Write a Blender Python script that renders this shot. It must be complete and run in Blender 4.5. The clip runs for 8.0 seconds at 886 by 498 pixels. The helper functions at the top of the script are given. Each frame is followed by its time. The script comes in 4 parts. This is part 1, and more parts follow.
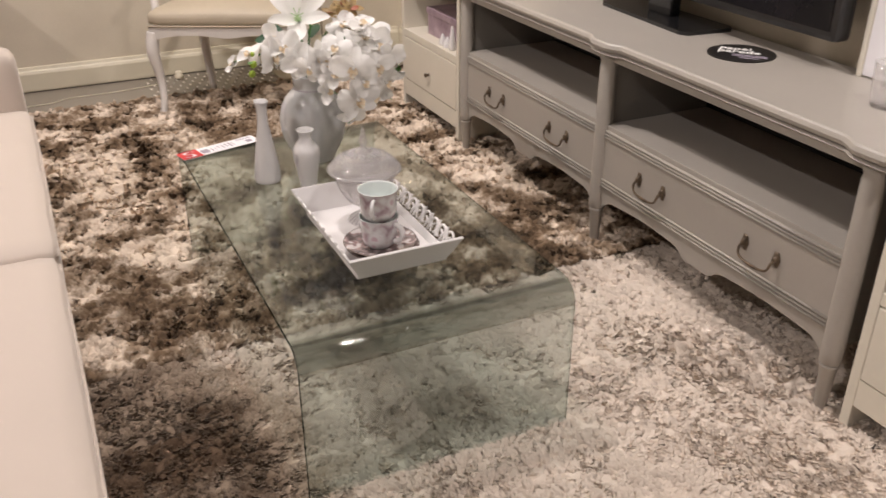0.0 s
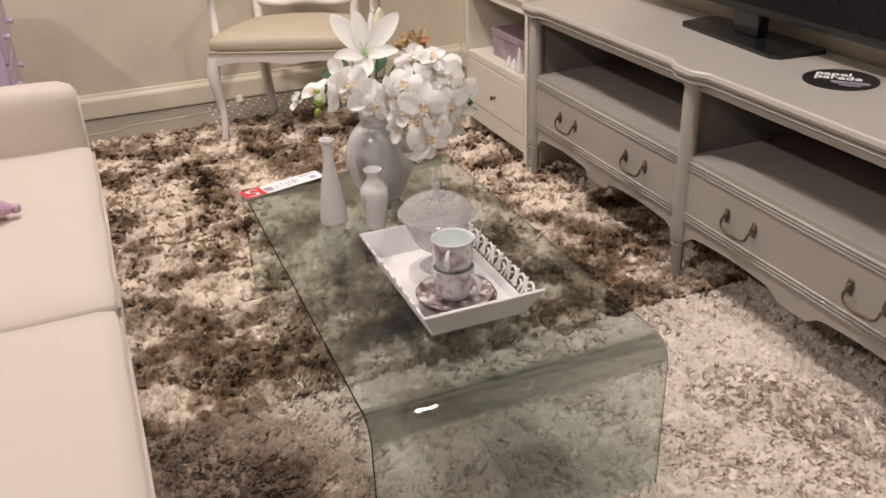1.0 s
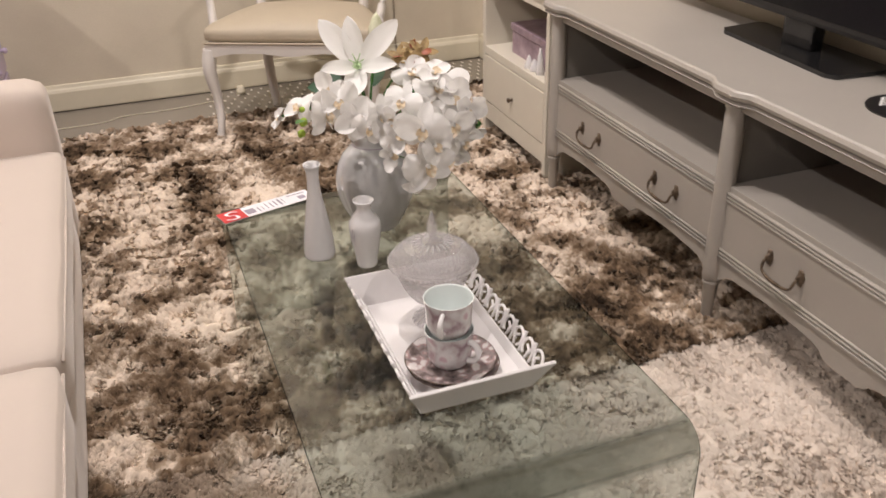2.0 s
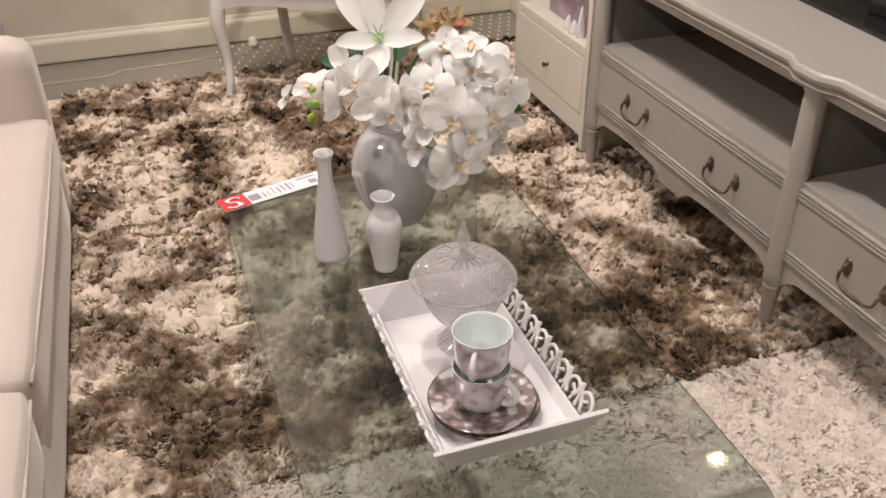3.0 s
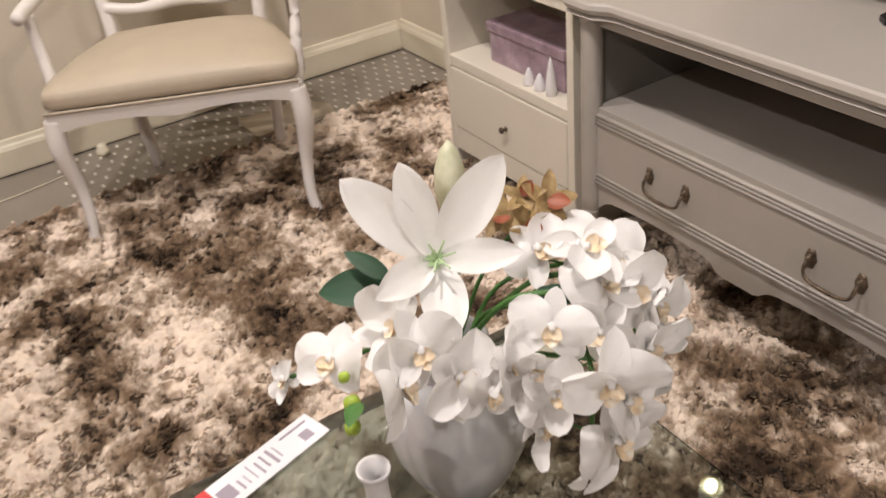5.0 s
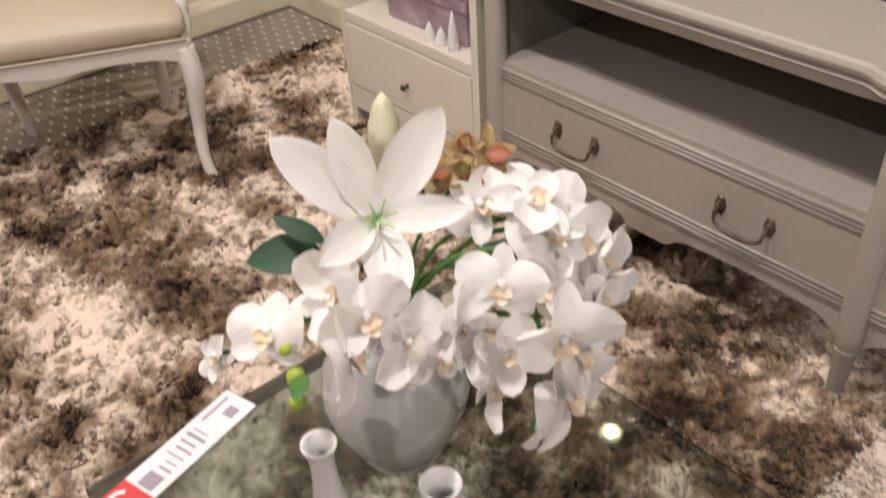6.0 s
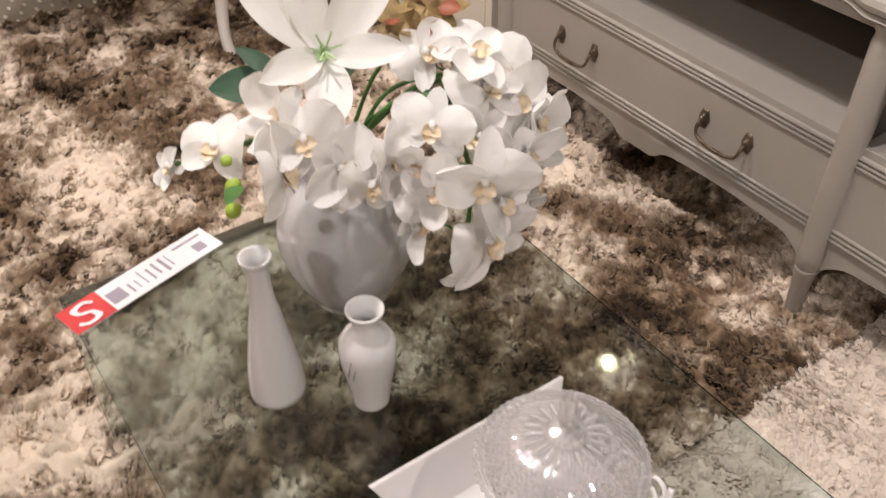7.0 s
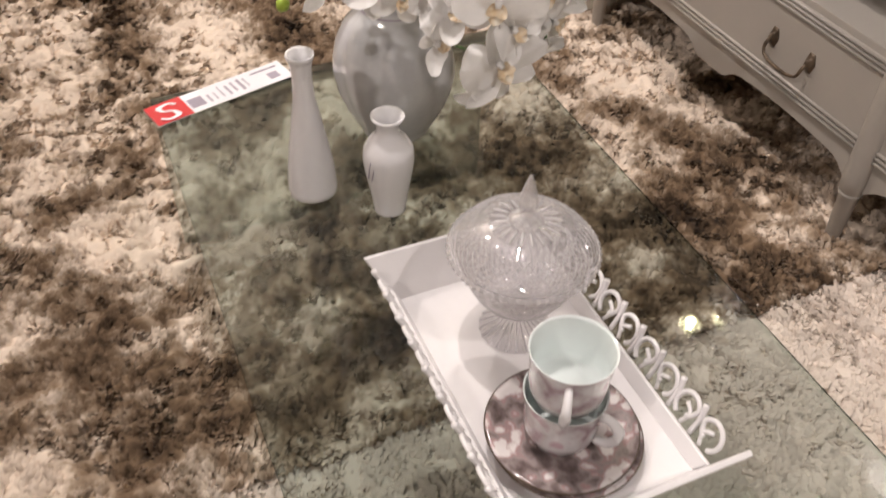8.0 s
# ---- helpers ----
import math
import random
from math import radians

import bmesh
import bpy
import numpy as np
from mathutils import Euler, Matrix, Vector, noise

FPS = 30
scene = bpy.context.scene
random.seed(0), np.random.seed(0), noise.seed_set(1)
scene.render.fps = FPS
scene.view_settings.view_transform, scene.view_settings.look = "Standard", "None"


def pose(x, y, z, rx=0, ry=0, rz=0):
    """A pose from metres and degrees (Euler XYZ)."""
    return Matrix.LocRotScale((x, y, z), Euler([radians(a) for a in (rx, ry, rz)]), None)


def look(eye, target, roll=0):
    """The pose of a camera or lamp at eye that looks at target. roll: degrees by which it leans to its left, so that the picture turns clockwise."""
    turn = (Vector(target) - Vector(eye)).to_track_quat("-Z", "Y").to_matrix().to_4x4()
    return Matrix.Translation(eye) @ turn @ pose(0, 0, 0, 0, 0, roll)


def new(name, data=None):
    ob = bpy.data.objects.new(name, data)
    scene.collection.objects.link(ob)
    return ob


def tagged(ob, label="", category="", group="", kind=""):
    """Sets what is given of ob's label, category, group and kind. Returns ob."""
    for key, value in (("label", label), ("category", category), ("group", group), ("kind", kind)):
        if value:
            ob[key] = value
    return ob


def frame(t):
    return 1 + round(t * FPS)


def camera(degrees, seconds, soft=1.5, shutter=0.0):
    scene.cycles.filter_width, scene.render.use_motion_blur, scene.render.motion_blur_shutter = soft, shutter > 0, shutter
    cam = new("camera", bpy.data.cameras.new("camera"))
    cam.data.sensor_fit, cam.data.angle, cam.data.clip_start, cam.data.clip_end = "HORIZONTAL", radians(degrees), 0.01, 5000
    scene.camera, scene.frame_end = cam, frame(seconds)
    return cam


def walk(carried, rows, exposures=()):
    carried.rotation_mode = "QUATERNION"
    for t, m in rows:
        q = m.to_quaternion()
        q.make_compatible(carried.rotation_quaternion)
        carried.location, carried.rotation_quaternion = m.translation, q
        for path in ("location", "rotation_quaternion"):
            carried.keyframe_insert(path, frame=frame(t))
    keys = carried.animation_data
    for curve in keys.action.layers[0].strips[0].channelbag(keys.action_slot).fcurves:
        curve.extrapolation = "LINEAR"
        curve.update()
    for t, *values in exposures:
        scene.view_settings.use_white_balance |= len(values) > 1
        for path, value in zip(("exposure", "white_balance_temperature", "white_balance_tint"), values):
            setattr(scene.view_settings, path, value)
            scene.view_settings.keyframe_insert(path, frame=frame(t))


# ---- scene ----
cam = camera(53.5, 8.0, soft=1.5, shutter=0.35)
PATH = [
    (0.0, 0.0000, 0.0000, 1.2750, 62.300, -0.000, -25.500),
    (0.5, -0.0122, 0.0230, 1.2895, 62.647, 0.813, -22.595),
    (1.0, 0.0219, 0.1606, 1.3003, 62.742, 1.911, -22.459),
    (1.5, 0.0718, 0.3307, 1.2831, 61.634, 1.997, -23.114),
    (2.0, 0.1784, 0.4344, 1.3036, 61.133, 1.096, -20.587),
    (2.2, 0.2195, 0.4675, 1.3127, 61.317, 0.844, -18.840),
    (3.3, 0.2533, 0.8075, 1.2528, 56.129, 0.411, -19.257),
    (3.5, 0.2612, 0.8778, 1.2401, 55.752, 0.296, -20.327),
    (4.0, 0.3249, 1.0890, 1.2491, 55.365, 1.465, -21.717),
    (4.5, 0.3278, 1.3027, 1.2543, 55.912, 4.407, -25.411),
    (4.7, 0.2968, 1.4090, 1.2588, 55.974, 5.308, -28.478),
    (5.8, 0.2592, 1.6089, 1.2514, 54.943, 3.322, -40.552),
    (6.0, 0.2510, 1.5860, 1.2348, 53.195, 3.247, -40.626),
    (6.5, 0.2393, 1.5244, 1.2070, 50.123, 1.634, -38.531),
    (7.0, 0.2655, 1.4334, 1.1976, 49.061, -0.120, -34.884),
    (7.5, 0.2738, 1.2938, 1.1674, 48.481, -1.688, -28.115),
    (8.0, 0.2773, 1.1760, 1.1533, 46.654, -1.102, -23.318),
]
walk(cam, [(t, pose(*row)) for t, *row in PATH])

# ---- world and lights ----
# Even warm fill, added for the unseen rest of the store.
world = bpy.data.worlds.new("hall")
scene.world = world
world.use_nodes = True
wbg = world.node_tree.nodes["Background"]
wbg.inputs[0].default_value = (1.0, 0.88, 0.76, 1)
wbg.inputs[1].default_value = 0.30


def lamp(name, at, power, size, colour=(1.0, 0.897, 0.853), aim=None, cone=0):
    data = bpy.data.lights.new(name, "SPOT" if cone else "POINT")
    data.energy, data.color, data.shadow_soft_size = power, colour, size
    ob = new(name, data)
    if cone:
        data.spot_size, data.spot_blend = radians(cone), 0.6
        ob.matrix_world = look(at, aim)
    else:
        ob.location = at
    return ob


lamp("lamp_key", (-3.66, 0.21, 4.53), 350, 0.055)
# Fill lamps added to even out the brightness; no such sources known.
lamp("fill_middle", (0.45, 2.35, 3.0), 150, 0.05)
lamp("fill_far", (0.25, 3.55, 3.0), 112, 0.06)
lamp("fill_front", (1.25, 0.1, 3.0), 112, 0.06)
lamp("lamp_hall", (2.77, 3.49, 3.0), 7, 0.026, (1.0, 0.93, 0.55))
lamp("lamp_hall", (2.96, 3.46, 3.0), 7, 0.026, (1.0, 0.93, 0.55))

# ---- materials ----


def material(name, colour, rough=0.5, metal=0.0, vary=0.12, scale=8.0, fine=120.0, bump=0.1, depth=0.002, coat=0.0, sheen=0.0, wear=None, space="Object"):
    m = bpy.data.materials.new(name)
    m.use_nodes = True
    n, l = m.node_tree.nodes, m.node_tree.links
    b = n["Principled BSDF"]
    b.inputs["Roughness"].default_value, b.inputs["Metallic"].default_value = rough, metal
    b.inputs["Coat Weight"].default_value, b.inputs["Sheen Weight"].default_value = coat, sheen
    co = n.new("ShaderNodeTexCoord")
    big, small = n.new("ShaderNodeTexNoise"), n.new("ShaderNodeTexNoise")
    big.inputs["Scale"].default_value, small.inputs["Scale"].default_value = scale, fine
    big.inputs["Detail"].default_value = 4
    for q in (big, small):
        l.new(co.outputs[space], q.inputs["Vector"])
    mix = n.new("ShaderNodeMix")
    mix.data_type = "RGBA"
    mix.inputs[6].default_value = (*[c * (1 - vary) for c in colour], 1)
    mix.inputs[7].default_value = (*[min(1, c * (1 + vary)) for c in (wear or colour)], 1)
    both = n.new("ShaderNodeMath")
    both.operation = "MULTIPLY_ADD"
    l.new(small.outputs[0], both.inputs[0])
    both.inputs[1].default_value = 0.45
    sub = n.new("ShaderNodeMath")
    sub.operation = "MULTIPLY_ADD"
    l.new(big.outputs[0], sub.inputs[0])
    sub.inputs[1].default_value, sub.inputs[2].default_value = 1.3, -0.375
    l.new(sub.outputs[0], both.inputs[2])
    l.new(both.outputs[0], mix.inputs[0])
    l.new(mix.outputs[2], b.inputs["Base Color"])
    if bump:
        bm_ = n.new("ShaderNodeBump")
        bm_.inputs["Strength"].default_value, bm_.inputs["Distance"].default_value = bump, depth
        l.new(small.outputs[0], bm_.inputs["Height"])
        l.new(bm_.outputs[0], b.inputs["Normal"])
    return m


def thin_glass(name, tint, base=0.05, rough=0.02, milk=0.0, bend=0.0, graze=0.9):
    """Clear glass that lets light and shadow rays through, with a gloss that grows towards the edge."""
    m = bpy.data.materials.new(name)
    m.use_nodes = True
    n, l = m.node_tree.nodes, m.node_tree.links
    n.remove(n["Principled BSDF"])
    out = n["Material Output"]
    clear, gloss, mix, fres = n.new("ShaderNodeBsdfTransparent"), n.new("ShaderNodeBsdfGlossy"), n.new("ShaderNodeMixShader"), n.new("ShaderNodeLayerWeight")
    clear.inputs[0].default_value = (*tint, 1)
    gloss.inputs["Roughness"].default_value = rough
    fres.inputs[0].default_value = 0.5
    rise, more = n.new("ShaderNodeMath"), n.new("ShaderNodeMath")
    rise.operation, more.operation = "POWER", "MULTIPLY_ADD"
    l.new(fres.outputs["Facing"], rise.inputs[0])
    rise.inputs[1].default_value = 4.5
    l.new(rise.outputs[0], more.inputs[0])
    more.inputs[1].default_value, more.inputs[2].default_value = graze, base
    last = clear
    if milk:
        soft, mm = n.new("ShaderNodeBsdfDiffuse"), n.new("ShaderNodeMixShader")
        soft.inputs[0].default_value = (0.9, 0.88, 0.88, 1)
        mm.inputs[0].default_value = milk
        l.new(clear.outputs[0], mm.inputs[1])
        l.new(soft.outputs[0], mm.inputs[2])
        last = mm
    if bend:
        ref, mr = n.new("ShaderNodeBsdfRefraction"), n.new("ShaderNodeMixShader")
        ref.inputs["IOR"].default_value, ref.inputs["Roughness"].default_value = 1.45, 0.02
        ref.inputs["Color"].default_value = (*tint, 1)
        mr.inputs[0].default_value = bend
        l.new(last.outputs[0], mr.inputs[1])
        l.new(ref.outputs[0], mr.inputs[2])
        last = mr
    l.new(more.outputs[0], mix.inputs[0])
    l.new(last.outputs[0], mix.inputs[1])
    l.new(gloss.outputs[0], mix.inputs[2])
    l.new(mix.outputs[0], out.inputs[0])
    return m


def ramp(n, stops):
    r = n.new("ShaderNodeValToRGB")
    while len(r.color_ramp.elements) < len(stops):
        r.color_ramp.elements.new(0.5)
    for e, (p, c) in zip(r.color_ramp.elements, stops):
        e.position, e.color = p, (*c, 1)
    return r


WALL = material("wallpaper_cream", (0.58, 0.517, 0.41), 0.75, vary=0.07, scale=3.5, fine=160, bump=0.06, wear=(0.65, 0.585, 0.475))
SKIRT = material("skirting_cream", (0.70, 0.645, 0.51), 0.45, vary=0.05, scale=5, fine=60, bump=0.04)
FLOOR = material("floor_vinyl", (0.27, 0.24, 0.20), 0.22, vary=0.10, scale=4, fine=180, bump=0.03)
DASH = material("floor_dash", (0.72, 0.68, 0.60), 0.35, vary=0.05)
# Ceiling and hall walls are unseen; coloured dark to cut bounced light.
CEIL = material("ceiling_grey", (0.14, 0.13, 0.125), 0.9, vary=0.03)
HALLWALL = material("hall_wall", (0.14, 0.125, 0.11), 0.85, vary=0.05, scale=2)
GREY = material("grey_paint", (0.395, 0.366, 0.33), 0.38, vary=0.05, scale=6, fine=70, bump=0.05, depth=0.001)
# Darker copy of GREY that paints in the shade inside the shelves.
GREYSHADE = material("grey_paint_shaded", (0.21, 0.194, 0.175), 0.5, vary=0.05, scale=6, fine=70, bump=0.05)
WHITEP = material("white_paint", (0.74, 0.695, 0.60), 0.4, vary=0.04, scale=6, fine=70, bump=0.04)
CHAIRW = material("chair_white_paint", (0.76, 0.72, 0.68), 0.35, vary=0.05, scale=9, fine=90, bump=0.05)
SEATFAB = material("beige_leatherette", (0.49, 0.42, 0.32), 0.5, vary=0.06, scale=10, fine=400, bump=0.15)
SOFAFAB = material("cream_upholstery", (0.60, 0.52, 0.46), 0.85, vary=0.035, scale=4, fine=700, bump=0.25, depth=0.0008, sheen=0.3)
LILAC = material("lilac_paint", (0.50, 0.42, 0.56), 0.4, vary=0.05)
CORD = material("cable_beige", (0.26, 0.22, 0.165), 0.5, vary=0.1)
BOARD = material("beige_board", (0.40, 0.35, 0.265), 0.6, vary=0.08, scale=9)
SATIN = material("mauve_satin", (0.48, 0.30, 0.40), 0.28, vary=0.25, scale=14, sheen=0.4, coat=0.2)
GIFT = material("mauve_print", (0.25, 0.16, 0.20), 0.3, vary=0.35, scale=22, wear=(0.38, 0.29, 0.34))
BRASS = material("aged_brass", (0.050, 0.036, 0.026), 0.34, metal=0.45, vary=0.35, scale=60, wear=(0.15, 0.11, 0.075))
BLACK = material("gloss_black", (0.012, 0.012, 0.013), 0.12, vary=0.2, bump=0.0)
SCREEN = material("screen_black", (0.008, 0.008, 0.009), 0.16, vary=0.2, bump=0.0)
SCREEN.node_tree.nodes["Principled BSDF"].inputs["Specular IOR Level"].default_value = 0.22
BEZEL = material("matt_black", (0.015, 0.014, 0.014), 0.35, vary=0.2)
DARKIN = material("gap_shade", (0.07, 0.06, 0.05), 0.8)
PAPER = material("white_card", (0.87, 0.86, 0.90), 0.5, vary=0.02)
RED = material("red_print", (0.62, 0.035, 0.04), 0.45, vary=0.05)
INK = material("grey_ink", (0.36, 0.32, 0.39), 0.6)
SIGNW = material("sign_white", (0.85, 0.84, 0.82), 0.5, vary=0.02)
TRAYW = material("white_lacquer", (0.82, 0.80, 0.80), 0.32, vary=0.03, scale=12, bump=0.03)
PORCEL = material("white_porcelain", (0.80, 0.79, 0.80), 0.05, vary=0.03, scale=6, bump=0.0, coat=0.5)
CELADON = material("grey_celadon", (0.60, 0.61, 0.625), 0.05, vary=0.12, scale=9, bump=0.0, coat=0.6)
CUPIN = material("cup_glaze_inside", (0.75, 0.80, 0.79), 0.08, vary=0.03, bump=0.0, coat=0.5)
PETAL = material("orchid_petal", (0.95, 0.94, 0.925), 0.55, vary=0.05, scale=30, fine=250, bump=0.12, depth=0.001)
LILYP = material("lily_petal", (0.95, 0.945, 0.925), 0.5, vary=0.04, scale=25, fine=220, bump=0.12, depth=0.001)
YELLOW = material("orchid_lip_yellow", (0.80, 0.50, 0.15), 0.5, vary=0.2, scale=70, wear=(0.92, 0.88, 0.78))
GREENY = material("green_bud", (0.36, 0.50, 0.06), 0.45, vary=0.25, scale=40)
PALEBUD = material("pale_lily_bud", (0.70, 0.72, 0.42), 0.5, vary=0.2, scale=22, wear=(0.86, 0.85, 0.70))
STEM = material("stem_green", (0.06, 0.17, 0.035), 0.5, vary=0.25, scale=40)
LEAFG = material("leaf_dark_green", (0.012, 0.060, 0.022), 0.58, vary=0.3, scale=30)
STAMEN = material("stamen_green", (0.52, 0.68, 0.40), 0.5, vary=0.15)
OCHRE = material("ochre_petal", (0.27, 0.15, 0.055), 0.55, vary=0.4, scale=60, wear=(0.46, 0.34, 0.16))
RUST = material("rust_petal", (0.30, 0.085, 0.04), 0.5, vary=0.4, scale=70)
LAMPB = material("lamp_body", (0.7, 0.7, 0.7), 0.4)
GLASS = thin_glass("table_glass", (0.842, 0.885, 0.878), base=0.045)
# The bends' tint is darkened to paint in their dark refraction and shadow.
BENT = thin_glass("bent_glass_darkened", (0.68, 0.725, 0.71), base=0.045, bend=0.5)
EDGEFAR = thin_glass("glass_edge_clear", (0.74, 0.80, 0.78), base=0.04, graze=0.2)
EDGE = thin_glass("glass_edge", (0.07, 0.105, 0.088), base=0.03, graze=0.12)
CRYSTAL = thin_glass("cut_crystal", (0.99, 0.985, 0.99), base=0.12, rough=0.05, milk=0.17, bend=0.02, graze=0.6)
CRYSTALS = thin_glass("smooth_crystal", (0.99, 0.985, 0.99), base=0.09, rough=0.05, milk=0.14, bend=0.02, graze=0.6)
CRYSTALM = thin_glass("frosted_crystal", (0.96, 0.955, 0.96), base=0.18, rough=0.07, milk=0.36)
FINIAL = thin_glass("solid_crystal", (0.97, 0.965, 0.97), base=0.16, rough=0.06, milk=0.30)
# Back board colour darkened to paint in the shade deep in the shelves.
BACKB = material("back_board_shaded", (0.020, 0.018, 0.016), 0.7, vary=0.15)
ACRYL = thin_glass("acrylic", (0.9, 0.92, 0.91))


def cup_print(name, stops, scale):
    m = material(name, (0.46, 0.40, 0.40), 0.14, vary=0.1, scale=20, bump=0.0, coat=0.7)
    n, l = m.node_tree.nodes, m.node_tree.links
    co, no, vor, add = n.new("ShaderNodeTexCoord"), n.new("ShaderNodeTexNoise"), n.new("ShaderNodeTexVoronoi"), n.new("ShaderNodeMath")
    no.inputs["Scale"].default_value, no.inputs["Detail"].default_value = scale, 4
    vor.inputs["Scale"].default_value = scale * 1.4
    add.operation = "MULTIPLY_ADD"
    r = ramp(n, stops)
    for q in (no, vor):
        l.new(co.outputs["Object"], q.inputs["Vector"])
    l.new(vor.outputs[0], add.inputs[0])
    add.inputs[1].default_value = -0.35
    l.new(no.outputs[0], add.inputs[2])
    l.new(add.outputs[0], r.inputs[0])
    l.new(r.outputs[0], n["Principled BSDF"].inputs["Base Color"])
    return m


LUSTRE = cup_print("floral_lustre", [(0.14, (0.34, 0.25, 0.28)), (0.24, (0.52, 0.46, 0.48)), (0.34, (0.62, 0.61, 0.62)), (0.46, (0.70, 0.69, 0.70)), (0.56, (0.56, 0.42, 0.47))], 30)
PLATE = cup_print("dark_floral_glaze", [(0.14, (0.095, 0.072, 0.068)), (0.25, (0.18, 0.14, 0.135)), (0.33, (0.29, 0.245, 0.24)), (0.40, (0.34, 0.22, 0.22)), (0.47, (0.68, 0.64, 0.63))], 38)


def let_through(m, share):
    """Thin petals pass some of the light that falls on their other side."""
    n, l = m.node_tree.nodes, m.node_tree.links
    b, out = n["Principled BSDF"], n["Material Output"]
    tr, mix = n.new("ShaderNodeBsdfTranslucent"), n.new("ShaderNodeMixShader")
    mix.inputs[0].default_value = share
    l.new(b.inputs["Base Color"].links[0].from_socket, tr.inputs[0])
    l.new(b.outputs[0], mix.inputs[1])
    l.new(tr.outputs[0], mix.inputs[2])
    l.new(mix.outputs[0], out.inputs[0])


for petal_paint in (PETAL, LILYP, OCHRE, PALEBUD):
    let_through(petal_paint, 0.26)

# ---- building helpers ----


def part(name, bm, mat, parent=None, label="", smooth=False, kind=""):
    me = bpy.data.meshes.new(name)
    bm.to_mesh(me)
    bm.free()
    me.materials.append(mat)
    if smooth:
        me.shade_smooth()
    ob = new(name, me)
    ob.parent = parent
    if label or kind:
        tagged(ob, label, kind=kind)
    return ob


def thing(name, at, label, category, rz=0.0, group="", kind=""):
    ob = new(name)
    ob.empty_display_size = 0.05
    ob.matrix_world = pose(*at, 0, 0, rz)
    return tagged(ob, label, category, group, kind)


def box(bm, x0, x1, y0, y1, z0, z1, bevel=0.0):
    vs = bmesh.ops.create_cube(bm, size=1)["verts"]
    for v in vs:
        v.co = Vector((x0 + (v.co.x + 0.5) * (x1 - x0), y0 + (v.co.y + 0.5) * (y1 - y0), z0 + (v.co.z + 0.5) * (z1 - z0)))
    if bevel:
        es = list({e for v in vs for e in v.link_edges})
        bmesh.ops.bevel(bm, geom=es, offset=bevel, segments=2, affect="EDGES", profile=0.6)
    return bm


def boxes(*rows, bevel=0.0):
    bm = bmesh.new()
    for r in rows:
        box(bm, *r, bevel=bevel)
    return bm


def lathe(profile, n=48, bm=None, wave=None):
    """A turned form: profile rows (radius, height). wave(angle, height) scales the radius."""
    bm = bm or bmesh.new()
    rings = []
    for r, z in profile:
        if r < 1e-5:
            rings.append([bm.verts.new((0, 0, z))])
        else:
            ring = []
            for i in range(n):
                a = 2 * math.pi * i / n
                k = wave(a, z) if wave else 1
                ring.append(bm.verts.new((r * k * math.cos(a), r * k * math.sin(a), z)))
            rings.append(ring)
    for p, q in zip(rings, rings[1:]):
        for i in range(n):
            j = (i + 1) % n
            if len(p) == 1 and len(q) == 1:
                continue
            if len(p) == 1:
                bm.faces.new((p[0], q[j], q[i]))
            elif len(q) == 1:
                bm.faces.new((p[i], p[j], q[0]))
            else:
                bm.faces.new((p[i], p[j], q[j], q[i]))
    return bm


def spline(points, k=8):
    """Points of a smooth line through the given ones."""
    ps = [Vector(p) for p in points]
    out = []
    for i in range(len(ps) - 1):
        a, b, c, d = ps[max(i - 1, 0)], ps[i], ps[i + 1], ps[min(i + 2, len(ps) - 1)]
        for j in range(k):
            t = j / k
            out.append(0.5 * ((2 * b) + (c - a) * t + (2 * a - 5 * b + 4 * c - d) * t * t + (3 * b - a - 3 * c + d) * t ** 3))
    return out + [ps[-1]]


def tube(points, radius, n=8, bm=None, k=6, flat=1.0):
    """A rod along a smooth line; radius is a number or one per given point."""
    bm = bm or bmesh.new()
    line = spline(points, k)
    rad = [radius] * len(points) if isinstance(radius, (int, float)) else list(radius)
    rings, up = [], Vector((0.123, 0.271, 0.95))
    for i, p in enumerate(line):
        d = (line[min(i + 1, len(line) - 1)] - line[max(i - 1, 0)]).normalized()
        s = d.cross(up)
        s = (s if s.length > 0.05 else d.cross(Vector((1, 0, 0)))).normalized()
        u = s.cross(d)
        f = i / k
        a = min(int(f), len(rad) - 2)
        r = rad[a] + (rad[a + 1] - rad[a]) * (f - a)
        rings.append([bm.verts.new(p + r * (math.cos(2 * math.pi * j / n) * s + flat * math.sin(2 * math.pi * j / n) * u)) for j in range(n)])
    for p, q in zip(rings, rings[1:]):
        for j in range(n):
            bm.faces.new((p[j], p[(j + 1) % n], q[(j + 1) % n], q[j]))
    bm.faces.new(rings[0][::-1])
    bm.faces.new(rings[-1])
    return bm


def prism(outline, lo, hi, axis="z", bm=None):
    """A slab from an outline of pairs, between two heights along an axis."""
    bm = bm or bmesh.new()

    def put(a, b, c):
        return bm.verts.new({"z": (a, b, c), "x": (c, a, b), "y": (a, c, b)}[axis])
    p, q = [put(a, b, lo) for a, b in outline], [put(a, b, hi) for a, b in outline]
    n = len(outline)
    fs = [bm.faces.new(p), bm.faces.new(q)]
    for i in range(n):
        fs.append(bm.faces.new((p[i], p[(i + 1) % n], q[(i + 1) % n], q[i])))
    bmesh.ops.recalc_face_normals(bm, faces=fs)
    return bm


